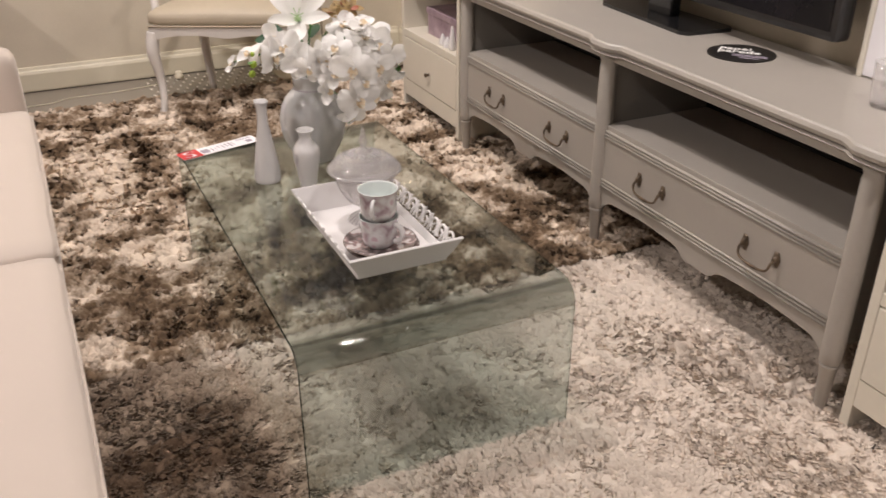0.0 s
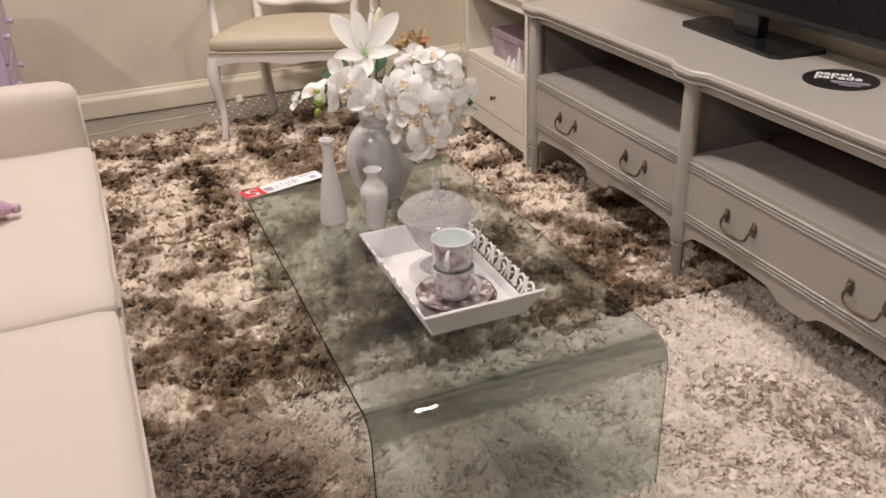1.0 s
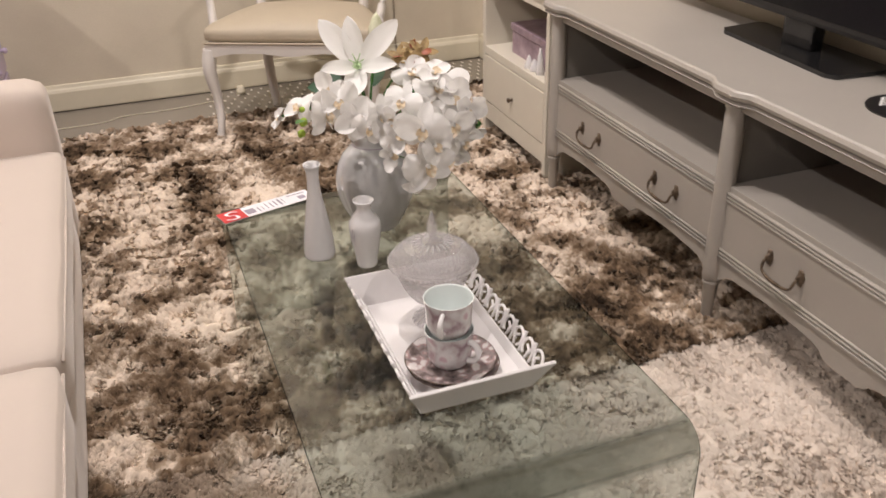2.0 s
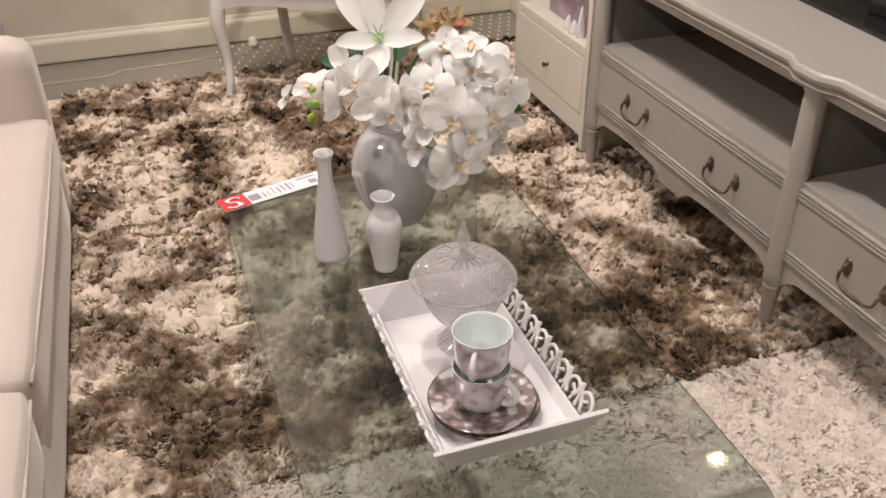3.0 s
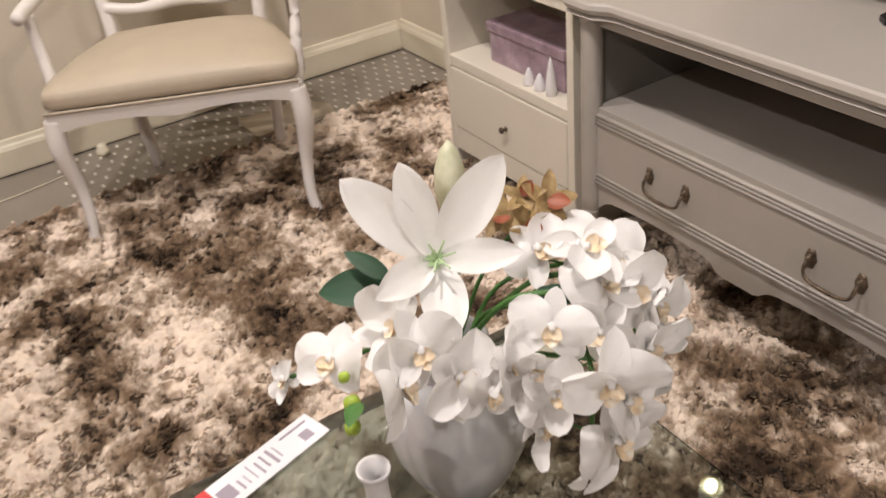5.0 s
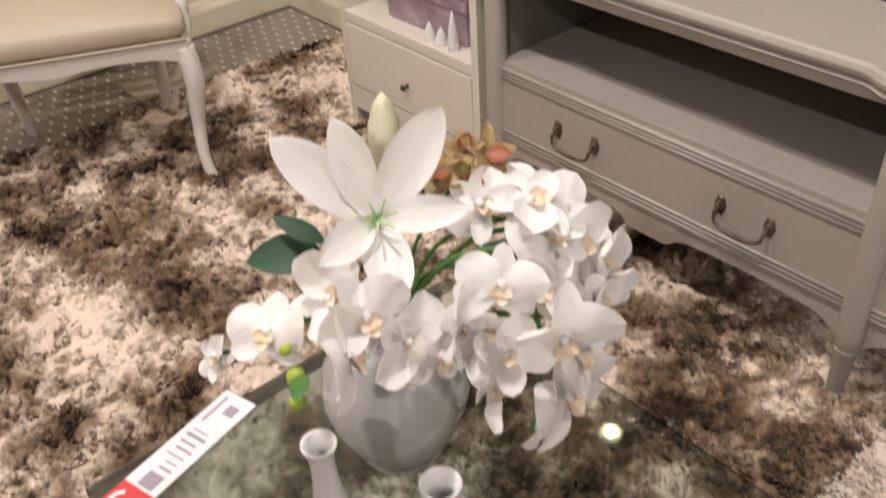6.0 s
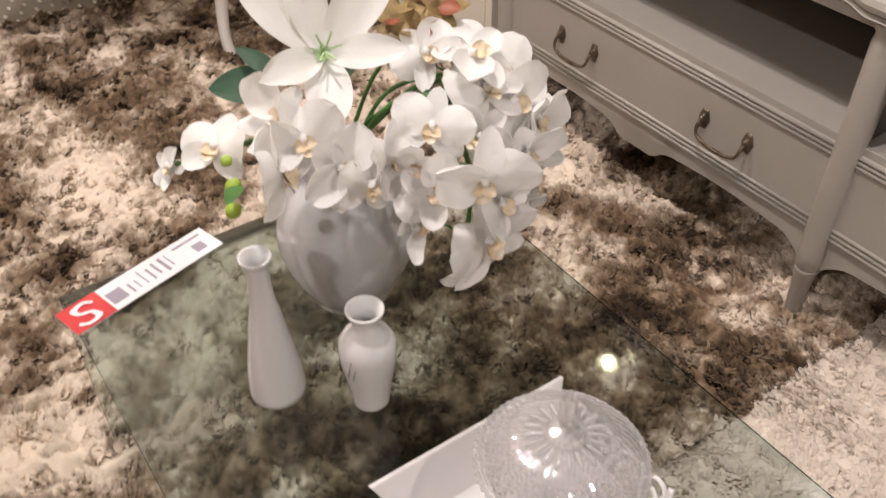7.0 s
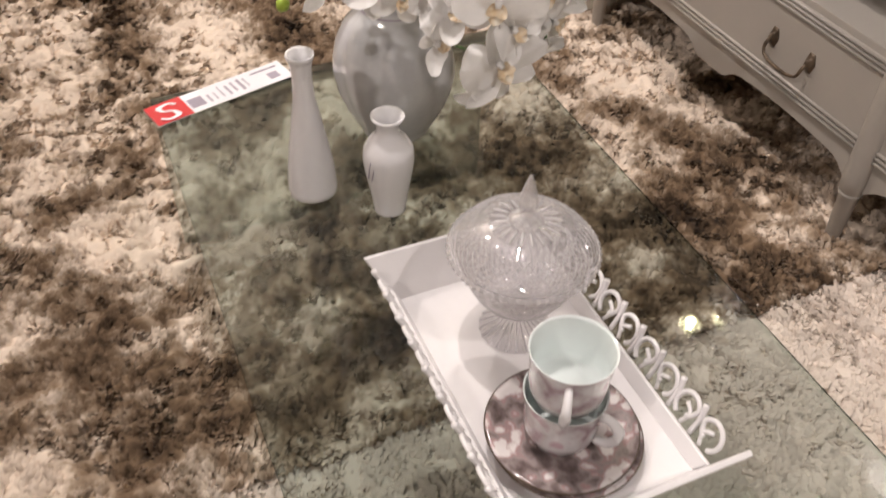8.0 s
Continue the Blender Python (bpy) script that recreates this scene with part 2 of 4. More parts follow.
def from_arrays(name, verts, faces, mat, parent=None, kind=""):
    """One mesh from numpy rows of points and of four-cornered faces."""
    me = bpy.data.meshes.new(name)
    me.vertices.add(len(verts))
    me.vertices.foreach_set("co", verts.astype(np.float32).ravel())
    me.loops.add(faces.size)
    me.loops.foreach_set("vertex_index", faces.astype(np.int32).ravel())
    me.polygons.add(len(faces))
    me.polygons.foreach_set("loop_start", np.arange(0, faces.size, 4, dtype=np.int32))
    me.polygons.foreach_set("loop_total", np.full(len(faces), 4, dtype=np.int32))
    me.update(calc_edges=True)
    me.materials.append(mat)
    ob = new(name, me)
    ob.parent = parent
    if kind:
        tagged(ob, kind=kind)
    return ob


# ---- the showroom shell ----
FAR, EAST, WEST, SOUTH, ROOF = 4.52, 1.90, -4.6, -2.2, 4.65


def shell(name, bm, mat, label, category):
    return tagged(part(name, bm, mat), label, category, kind="structure")


shell("floor", boxes((WEST - 0.1, 5.1, SOUTH - 0.1, FAR + 0.1, -0.06, -0.012)), FLOOR, "grey-beige glossy vinyl floor with small pale dashes", "floor")
shell("wall_north", boxes((WEST, EAST + 0.12, FAR, FAR + 0.12, -0.012, ROOF)), WALL, "cream papered showroom wall behind the chair", "wall")
shell("wall_east", boxes((EAST, EAST + 0.12, SOUTH, FAR, -0.012, 1.45)), WALL, "low cream papered partition behind the cabinets", "wall")
# Unseen walls and ceiling added to close the hall, dark to cut bounce.
shell("wall_west", boxes((WEST - 0.12, WEST, SOUTH, FAR, -0.012, ROOF)), HALLWALL, "plain dark unseen wall behind the sofa, limits bounced light", "wall")
shell("wall_south", boxes((WEST, 5.0, SOUTH - 0.12, SOUTH, -0.012, ROOF)), HALLWALL, "plain dark unseen wall closing the hall, limits bounced light", "wall")
shell("wall_hall", boxes((5.0, 5.12, SOUTH, FAR + 0.12, -0.012, ROOF)), HALLWALL, "plain dark unseen wall beyond the partition, limits bounced light", "wall")
shell("wall_hall_north", boxes((EAST + 0.12, 5.0, FAR, FAR + 0.12, -0.012, ROOF)), HALLWALL, "plain dark unseen wall beyond the partition, limits bounced light", "wall")
shell("ceiling", boxes((WEST - 0.12, 5.12, SOUTH - 0.12, FAR + 0.12, ROOF, ROOF + 0.1)), CEIL, "plain dark grey unseen showroom ceiling with lamps, limits bounced light", "ceiling")


def skirting(name, length, m, label):
    """A moulded board with a quarter-round head and a dark strip for the shade under it."""
    prof = [(0, -0.007), (0.022, -0.007), (0.024, 0.0), (0.024, 0.075), (0.019, 0.086), (0.013, 0.092), (0.009, 0.104), (0, 0.107)]
    ob = shell(name, prism(prof, 0, length, "x"), SKIRT, label, "skirting board")
    ob.matrix_world = m
    part("shadow_gap", boxes((0, length, 0, 0.016, -0.012, -0.008)), DARKIN, ob)
    return ob


skirting("baseboard_north", EAST - WEST - 0.03, pose(EAST - 0.026, FAR, 0, 0, 0, 180), "cream moulded skirting board along the far wall")
skirting("baseboard_east", FAR - 0.7, pose(EAST, 0.7, 0, 0, 0, 90), "cream moulded skirting board along the partition")


def dashes():
    """Short pale inlays in staggered rows on the strip of bare floor."""
    vs, fs = [], []
    for i in range(32):
        for j in range(10):
            x, y = 0.50 + i * 0.046 + (0.023 if j % 2 else 0), 3.99 + j * 0.052
            if y > FAR - 0.03 or x > EAST - 0.03:
                continue
            a, w = 0.0125, 0.0042
            k = len(vs)
            vs += [(x - w, y - a, -0.0095), (x + w, y - a, -0.0095), (x + w, y + a, -0.0095), (x - w, y + a, -0.0095)]
            fs.append((k, k + 1, k + 2, k + 3))
    return from_arrays("floor_dashes", np.array(vs), np.array(fs), DASH, bpy.data.objects["floor"], "stuff")


dashes()

# Bodies for the lamps, unseen and added; the fill lamps' places are guessed.
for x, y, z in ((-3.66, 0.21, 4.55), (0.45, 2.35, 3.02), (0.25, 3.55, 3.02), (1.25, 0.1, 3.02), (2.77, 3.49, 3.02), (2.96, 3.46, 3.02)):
    spot = thing("unseen_spotlight", (x, y, ROOF), "small white spotlight body on a drop rod, unseen, added for a lamp", "lamp", group="ceiling spotlights")
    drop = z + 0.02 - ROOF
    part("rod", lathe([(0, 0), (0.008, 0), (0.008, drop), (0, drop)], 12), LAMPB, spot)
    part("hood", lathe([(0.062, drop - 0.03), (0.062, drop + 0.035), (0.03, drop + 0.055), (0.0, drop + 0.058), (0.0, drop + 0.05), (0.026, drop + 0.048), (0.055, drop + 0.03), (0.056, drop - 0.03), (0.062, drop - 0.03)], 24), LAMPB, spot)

# ---- rugs ----


def rug_colour(name, stops, blobs, base, fine=26.0, gain=1.0):
    """Patchy pile: broad and clumpy noise over the plan, with lighter and darker patches at set places."""
    m = bpy.data.materials.new(name)
    m.use_nodes = True
    n, l = m.node_tree.nodes, m.node_tree.links
    b = n["Principled BSDF"]
    b.inputs["Roughness"].default_value = 0.85
    b.inputs["Sheen Weight"].default_value = 0.06
    b.inputs["Specular IOR Level"].default_value = 0.2
    geo = n.new("ShaderNodeNewGeometry")
    flat = n.new("ShaderNodeVectorMath")
    flat.operation = "MULTIPLY"
    flat.inputs[1].default_value = (1, 1, 0)
    l.new(geo.outputs["Position"], flat.inputs[0])
    last = None
    for scale, weight, det in ((4.6, 1.22, 3), (fine, 0.34, 2)):
        no = n.new("ShaderNodeTexNoise")
        no.inputs["Scale"].default_value, no.inputs["Detail"].default_value = scale, det
        no.inputs["Roughness"].default_value = 0.6
        l.new(flat.outputs[0], no.inputs["Vector"])
        ma = n.new("ShaderNodeMath")
        ma.operation = "MULTIPLY_ADD"
        l.new(no.outputs[0], ma.inputs[0])
        ma.inputs[1].default_value = weight * gain
        if last:
            l.new(last.outputs[0], ma.inputs[2])
        else:
            ma.inputs[2].default_value = base - 0.81 * gain
        last = ma
    warp = n.new("ShaderNodeTexNoise")
    warp.inputs["Scale"].default_value = 7
    l.new(flat.outputs[0], warp.inputs["Vector"])
    shift = n.new("ShaderNodeVectorMath")
    shift.operation = "MULTIPLY_ADD"
    l.new(warp.outputs[1], shift.inputs[0])
    shift.inputs[1].default_value = (0.3, 0.3, 0)
    l.new(flat.outputs[0], shift.inputs[2])
    for x, y, r, w in blobs:
        d = n.new("ShaderNodeVectorMath")
        d.operation = "DISTANCE"
        l.new(shift.outputs[0], d.inputs[0])
        d.inputs[1].default_value = (x + 0.15, y + 0.15, 0)
        mr = n.new("ShaderNodeMapRange")
        mr.interpolation_type = "SMOOTHSTEP"
        for k, v in ((1, 0.25 * r), (2, r), (3, w), (4, 0.0)):
            mr.inputs[k].default_value = v
        l.new(d.outputs["Value"], mr.inputs[0])
        ad = n.new("ShaderNodeMath")
        l.new(last.outputs[0], ad.inputs[0])
        l.new(mr.outputs[0], ad.inputs[1])
        last = ad
    isl = n.new("ShaderNodeMath")
    isl.operation = "MULTIPLY_ADD"
    l.new(geo.outputs["Random Per Island"], isl.inputs[0])
    isl.inputs[1].default_value = 0.08
    l.new(last.outputs[0], isl.inputs[2])
    r = ramp(n, stops)
    l.new(isl.outputs[0], r.inputs[0])
    l.new(r.outputs[0], b.inputs["Base Color"])
    return m


BROWN = [(0.18, (0.048, 0.029, 0.016)), (0.40, (0.205, 0.138, 0.086)), (0.56, (0.40, 0.308, 0.225)), (0.74, (0.84, 0.72, 0.60))]
CREAM = [(0.20, (0.13, 0.085, 0.055)), (0.42, (0.44, 0.35, 0.27)), (0.55, (0.68, 0.58, 0.49)), (0.80, (0.82, 0.725, 0.635))]
# Patches at x 0.6-0.8, y 2.06-2.42 also paint in darkening under the glass top.
DARKRUG = rug_colour("brown_shag", BROWN, [
    (0.29, 3.01, 0.17, 0.17), (0.25, 2.65, 0.16, 0.15), (0.37, 2.37, 0.13, 0.16), (0.50, 3.34, 0.20, 0.14), (0.16, 3.28, 0.20, 0.12),
    (0.05, 2.60, 0.18, 0.10), (1.52, 2.60, 0.20, 0.16), (1.58, 2.36, 0.12, 0.14), (1.48, 2.08, 0.08, 0.14), (1.48, 3.86, 0.20, 0.14), (1.55, 3.25, 0.25, 0.10),
    (0.39, 2.94, 0.12, -0.16), (0.28, 2.10, 0.14, -0.14), (0.05, 3.93, 0.20, -0.18), (0.34, 3.38, 0.10, -0.12),
    (1.32, 2.10, 0.27, -0.34), (1.33, 2.76, 0.12, -0.12), (0.90, 3.65, 0.35, -0.14), (0.75, 2.15, 0.30, -0.14), (0.12, 2.16, 0.26, -0.15), (0.34, 1.98, 0.14, -0.14), (0.60, 2.22, 0.24, -0.16), (0.98, 2.26, 0.28, -0.24), (0.70, 2.42, 0.20, -0.12), (0.78, 2.06, 0.22, -0.10), (1.66, 2.16, 0.16, -0.16), (0.69, 3.75, 0.25, -0.10), (0.60, 3.46, 0.24, -0.18), (0.04, 3.62, 0.22, -0.08)], 0.605, fine=40, gain=1.8)
LIGHTRUG = rug_colour("cream_shag", CREAM, [(0.06, 1.72, 0.42, -0.42), (0.12, 1.34, 0.42, -0.36), (0.48, 1.55, 0.40, -0.12), (1.38, 1.40, 0.10, -0.14), (1.62, 1.30, 0.10, -0.12), (1.25, 1.75, 0.3, 0.05)], 0.70, fine=60, gain=0.30)


def soft_noise(x, y, cell, g):
    """Smooth random heights, about -1 to 1, over the plan."""
    a, b = x / cell, y / cell
    i, j = np.floor(a).astype(int), np.floor(b).astype(int)
    u, v = a - i, b - j
    u, v = u * u * (3 - 2 * u), v * v * (3 - 2 * v)
    table = g.uniform(-1, 1, (i.max() - i.min() + 2, j.max() - j.min() + 2))
    i, j = i - i.min(), j - j.min()
    return (table[i, j] * (1 - u) + table[i + 1, j] * u) * (1 - v) + (table[i, j + 1] * (1 - u) + table[i + 1, j + 1] * u) * v


def nap(x, y, seed, height):
    """The lumpy height of the trodden pile."""
    g = np.random.default_rng(seed)
    wx, wy = x + 0.006 * soft_noise(x, y, 0.02, g), y + 0.006 * soft_noise(x, y, 0.02, g)
    h = 0.55 + 0.42 * soft_noise(wx, wy, 0.024, g) + 0.30 * soft_noise(wx, wy, 0.012, g) + 0.12 * soft_noise(x, y, 0.11, g)
    return -0.010 + height * np.clip(h, 0.02, 1.25)


def pile(x0, x1, y0, y1, count, height, mat, parent, seed, cell=0.0065):
    """Shag pile: a lumpy nap with short, soft, leaning tufts all over it."""
    nx, ny = int((x1 - x0) / cell), int((y1 - y0) / cell)
    gx, gy = np.meshgrid(np.linspace(x0, x1, nx), np.linspace(y0, y1, ny))
    z = nap(gx.ravel(), gy.ravel(), seed, height).reshape(gx.shape)
    z[0, :] = z[-1, :] = z[:, 0] = z[:, -1] = -0.0115
    k = np.arange(nx * ny).reshape(ny, nx)
    quads = np.stack([k[:-1, :-1], k[:-1, 1:], k[1:, 1:], k[1:, :-1]], -1).reshape(-1, 4)
    ob = from_arrays("nap", np.stack([gx, gy, z], -1).reshape(-1, 3), quads, mat, parent, "stuff")
    ob.data.shade_smooth()
    g = np.random.default_rng(seed + 1)
    edge = 0.006
    x, y = g.uniform(x0 - edge, x1 + edge, count), g.uniform(y0 - edge, y1 + edge, count)
    ground = nap(x, y, seed, height)
    eps = 0.004
    # tufts lean down the slope of the lump they grow on, and with the drift of the pile
    sx_, sy_ = (nap(x + eps, y, seed, height) - ground) / eps, (nap(x, y + eps, seed, height) - ground) / eps
    drift = 1.3 * np.sin(5.1 * x + 2.2 * y + seed) + 1.1 * np.sin(3.7 * y - 4.3 * x) + 0.8 * np.sin(17 * x + 9 * y)
    dx, dy = -0.9 * sx_ + 0.8 * np.cos(drift) + g.normal(0, 0.45, count), -0.9 * sy_ + 0.8 * np.sin(drift) + g.normal(0, 0.45, count)
    size = np.hypot(dx, dy) + 1e-6
    dx, dy = dx / size, dy / size
    h = g.uniform(0.005, 0.010, count)
    bend = h * g.uniform(0.5, 1.2, count)
    w = g.uniform(0.0024, 0.0046, count)
    vs = np.zeros((count, 6, 3))
    for r, (f, up, wide) in enumerate(((0, -0.2, 0.9), (0.4, 0.7, 1.0), (1.1, 1.0, 0.4))):
        for s, sign in enumerate((-1, 1)):
            vs[:, 2 * r + s, 0] = x + dx * bend * f - sign * dy * w * wide
            vs[:, 2 * r + s, 1] = y + dy * bend * f + sign * dx * w * wide
            vs[:, 2 * r + s, 2] = ground + h * up
    idx = np.arange(count)[:, None] * 6
    quads = np.concatenate([idx + np.array([2 * r, 2 * r + 1, 2 * r + 3, 2 * r + 2]) for r in range(2)], 1).reshape(-1, 4)
    ob = from_arrays("tufting", vs.reshape(-1, 3), quads, mat, parent, "stuff")
    ob.data.shade_smooth()
    return ob


rug = thing("shag_rug", (0, 0, 0), "patchy brown and cream long-pile shag rug on the floor", "rug")
part("backing", boxes((-0.75, 1.78, 1.94, 4.08, -0.0118, -0.003), bevel=0.003), DARKRUG, rug)
pile(-0.10, 1.78, 1.925, 4.09, 240000, 0.029, DARKRUG, rug, 3)
rug2 = thing("shag_rug", (0, 0, 0), "cream long-pile shag rug with a darker brown patch", "rug")
part("backing", boxes((-0.75, 1.82, 0.15, 1.915, -0.0118, -0.003), bevel=0.003), LIGHTRUG, rug2)
pile(-0.10, 1.82, 0.75, 1.93, 150000, 0.014, LIGHTRUG, rug2, 8)

# ---- glass coffee table ----


def coffee_table():
    t = thing("coffee_table", (0, 0, 0), "bent clear glass waterfall coffee table with greenish edges", "coffee table")
    x0, x1, y0, y1, top, th, r = 0.332, 0.936, 1.314, 2.478, 0.357, 0.0100, 0.05

    def line(inset):
        a0, a1, zt, rr = y0 + inset, y1 - inset, top - inset, r - inset
        pts = [(a0, -0.010), (a0, 0.12)]
        pts += [(a0 + rr - rr * math.cos(a), zt - rr + rr * math.sin(a)) for a in [math.pi / 2 * i / 10 for i in range(11)]]
        pts += [(a1 - rr + rr * math.sin(a), zt - rr + rr * math.cos(a)) for a in [math.pi / 2 * i / 10 for i in range(11)]]
        return pts + [(a1, 0.12), (a1, -0.010)]
    outer, inner = line(0), line(th)

    def sheet(lo, hi):
        """Both faces of a stretch of the bent sheet, turned outwards."""
        bm = bmesh.new()
        for pts in (outer[lo:hi], inner[lo:hi][::-1]):
            rows = [(bm.verts.new((x0, y, z)), bm.verts.new((x1, y, z))) for y, z in pts]
            for (a, b), (c, d) in zip(rows, rows[1:]):
                bm.faces.new((a, b, d, c))
        return bm
    # front panel, front bend, top, back bend, back panel
    for name, lo, hi, mat in (("glass_panel", 0, 3, GLASS), ("bent_corner", 2, 13, BENT), ("glass_top", 12, 14, GLASS), ("bent_corner", 13, 24, BENT), ("glass_panel", 23, 26, GLASS)):
        part(name, sheet(lo, hi), mat, t, smooth=True)
    arris = line(0.0022)
    # far edge as refracted by the top: an added thin dark strip, the rest cleared
    for name, x, a_, b_, mat, label in (("polished_edge", x0, outer, inner, EDGE, "dark green polished glass edge"), ("edge_line", x1, outer, arris, EDGE, "thin dark line for the far edge as seen through the glass"), ("polished_edge", x1, arris, inner, EDGEFAR, "clear polished glass edge")):
        bm = bmesh.new()
        rows = [(bm.verts.new((x, *p)), bm.verts.new((x, *q))) for p, q in zip(a_, b_)]
        for (a, b), (c, d) in zip(rows, rows[1:]):
            bm.faces.new((a, b, d, c))
        part(name, bm, mat, t, label)
    return t


coffee_table()

# ---- grey television cabinet ----


def pull(parent, y, z, x):
    """A bail pull: two oval rosettes with knobs and a drooping bow."""
    bm = bmesh.new()
    for s in (-1, 1):
        ros = lathe([(0, -0.014), (0.0045, -0.013), (0.006, -0.009), (0.005, -0.006), (0.010, -0.004), (0.0135, -0.0015), (0.0135, 0), (0, 0)], 18, wave=lambda a, z: 1 + 0.08 * math.cos(6 * a) * (z > -0.005))
        for v in ros.verts:
            v.co = Vector((v.co.z, v.co.x * 0.9 + s * 0.052, v.co.y * 1.6))
        me = bpy.data.meshes.new("tmp")
        ros.to_mesh(me)
        ros.free()
        bm.from_mesh(me)
        bpy.data.meshes.remove(me)
    tube([(-0.010, 0.052, 0), (-0.018, 0.052, -0.010), (-0.022, 0.047, -0.026), (-0.023, 0.028, -0.034), (-0.023, 0, -0.036), (-0.023, -0.028, -0.034), (-0.022, -0.047, -0.026), (-0.018, -0.052, -0.010), (-0.010, -0.052, 0)],
         [0.0032, 0.004, 0.0032, 0.0036, 0.0045, 0.0036, 0.0032, 0.004, 0.0032], 8, bm, 4)
    ob = part("handle", bm, BRASS, parent, "aged brass bail handle with rosettes", True)
    ob.location = (x, y, z)
    return ob


def tv_cabinet():
    c = thing("tv_cabinet", (0, 0, 0), "grey painted wooden television cabinet, two drawers under open shelves", "tv cabinet")
    posts, f, back = (1.105, 2.030, 2.925), 1.492, 1.885
    # top with a shallow break forward over each post
    def front(y):
        d = min(abs(y - p) for p in posts)
        s = max(0.0, min(1.0, (d - 0.028) / 0.055))
        s = s * s * (3 - 2 * s)
        return 1.452 + 0.022 * s
    ys = sorted(set([round(1.055 + 1.92 * i / 60, 4) for i in range(61)] + [round(p + k * 0.01, 4) for p in posts for k in range(-9, 10) if 1.055 <= p + k * 0.01 <= 2.975]))
    bm = bmesh.new()
    prof = ((0.012, 0.606), (0.006, 0.611), (0.014, 0.617), (0.003, 0.623), (0.0, 0.632), (0.004, 0.641), (0.009, 0.645))
    rows = []
    for y in ys:
        x = front(y)
        rows.append([bm.verts.new((x + dx, y, z)) for dx, z in prof] + [bm.verts.new((back, y, 0.645)), bm.verts.new((back, y, 0.606))])
    n = len(rows[0])
    for p, q in zip(rows, rows[1:]):
        for i in range(n):
            bm.faces.new((p[i], p[(i + 1) % n], q[(i + 1) % n], q[i]))
    bm.faces.new(rows[0])
    bm.faces.new(rows[-1][::-1])
    bmesh.ops.recalc_face_normals(bm, faces=bm.faces)
    part("top", bm, GREY, c, "grey moulded cabinet top with rounded breaks")
    part("back_panel", boxes((back - 0.012, back - 0.002, 1.10, 2.93, 0.20, 0.604)), BACKB, c, "back board, coloured dark for the shade in the shelves")
    for y in (1.105, 2.030, 2.925):
        # partitions take the darkened grey, for the shade in the niches
        part("partition", boxes((f + 0.014, back - 0.014, y - 0.012, y + 0.012, 0.17, 0.604), bevel=0.001), GREYSHADE, c)
    for y in posts:
        bm = lathe([(0, 0.125), (0.0215, 0.125), (0.0245, 0.13), (0.0255, 0.16), (0.0255, 0.57), (0.023, 0.585), (0.027, 0.592), (0.027, 0.606), (0, 0.606)], 24, wave=lambda a, z: 1 - (0.035 * abs(math.sin(4.5 * a)) if 0.17 < z < 0.58 else 0))
        bmesh.ops.translate(bm, vec=(f + 0.004, y, 0), verts=bm.verts)
        part("post", bm, GREY, c, smooth=True)
        bm = lathe([(0, -0.012), (0.0125, -0.012), (0.0135, -0.008), (0.0195, 0.112), (0.0225, 0.118), (0.0225, 0.1245), (0, 0.1245)], 20)
        bmesh.ops.translate(bm, vec=(f + 0.004, y, 0), verts=bm.verts)
        part("front_leg", bm, GREY, c, smooth=True)
        part("back_leg", boxes((back - 0.05, back - 0.015, y - 0.018, y + 0.018, -0.012, 0.168), bevel=0.002), GREY, c)
    for y0, y1 in ((posts[0] + 0.022, posts[1] - 0.022), (posts[1] + 0.022, posts[2] - 0.022)):
        mid = (y0 + y1) / 2
        part("top_rail", boxes((f, f + 0.016, y0, y1, 0.585, 0.605), bevel=0.002), GREY, c)
        part("shelf", boxes((f + 0.001, back - 0.014, y0 - 0.008, y1 + 0.008, 0.383, 0.397), bevel=0.001), GREY, c)
        part("drawer_floor", boxes((f + 0.02, back - 0.014, y0 - 0.008, y1 + 0.008, 0.185, 0.20)), GREYSHADE, c)
        d = part("drawer", boxes((f - 0.002, f + 0.016, y0, y1, 0.205, 0.383), bevel=0.0015), GREY, c)
        bead = bmesh.new()
        for z in (0.3790, 0.3700, 0.3610):
            tube([(f - 0.003, y0, z), (f - 0.003, mid, z), (f - 0.003, y1, z)], 0.0038, 8, bead, 1)
        part("reeded_moulding", bead, GREY, d, smooth=True)
        bead = bmesh.new()
        for z in (0.2265, 0.2165, 0.2065):
            tube([(f - 0.003, y0, z), (f - 0.003, mid, z), (f - 0.003, y1, z)], 0.0036, 8, bead, 1)
        part("reeded_moulding", bead, GREY, d, smooth=True)
        for y in ((2.678, 2.265) if mid > 2.03 else (1.780, 1.355)):
            pull(d, y, 0.292, f - 0.002)
        # scalloped apron
        w = (y1 - y0) / 2
        low = []
        for i in range(61):
            u = -1 + i / 30
            a = abs(u)
            if a < 0.10:
                z = 0.137
            elif a < 0.20:
                z = 0.137 + 0.024 * (0.5 - 0.5 * math.cos(math.pi * (a - 0.10) / 0.10))
            elif a < 0.86:
                z = 0.163 + 0.007 * math.sin(math.pi * (a - 0.20) / 0.66)
            else:
                z = 0.163 - 0.035 * ((a - 0.86) / 0.14) ** 2
            low.append((mid + u * w, z))
        part("apron", prism(low + [(y1, 0.203), (y0, 0.203)], f + 0.002, f + 0.016, "x"), GREY, c, "scalloped grey apron")
    return c


tv_cabinet()

# ---- white cabinets at both ends ----


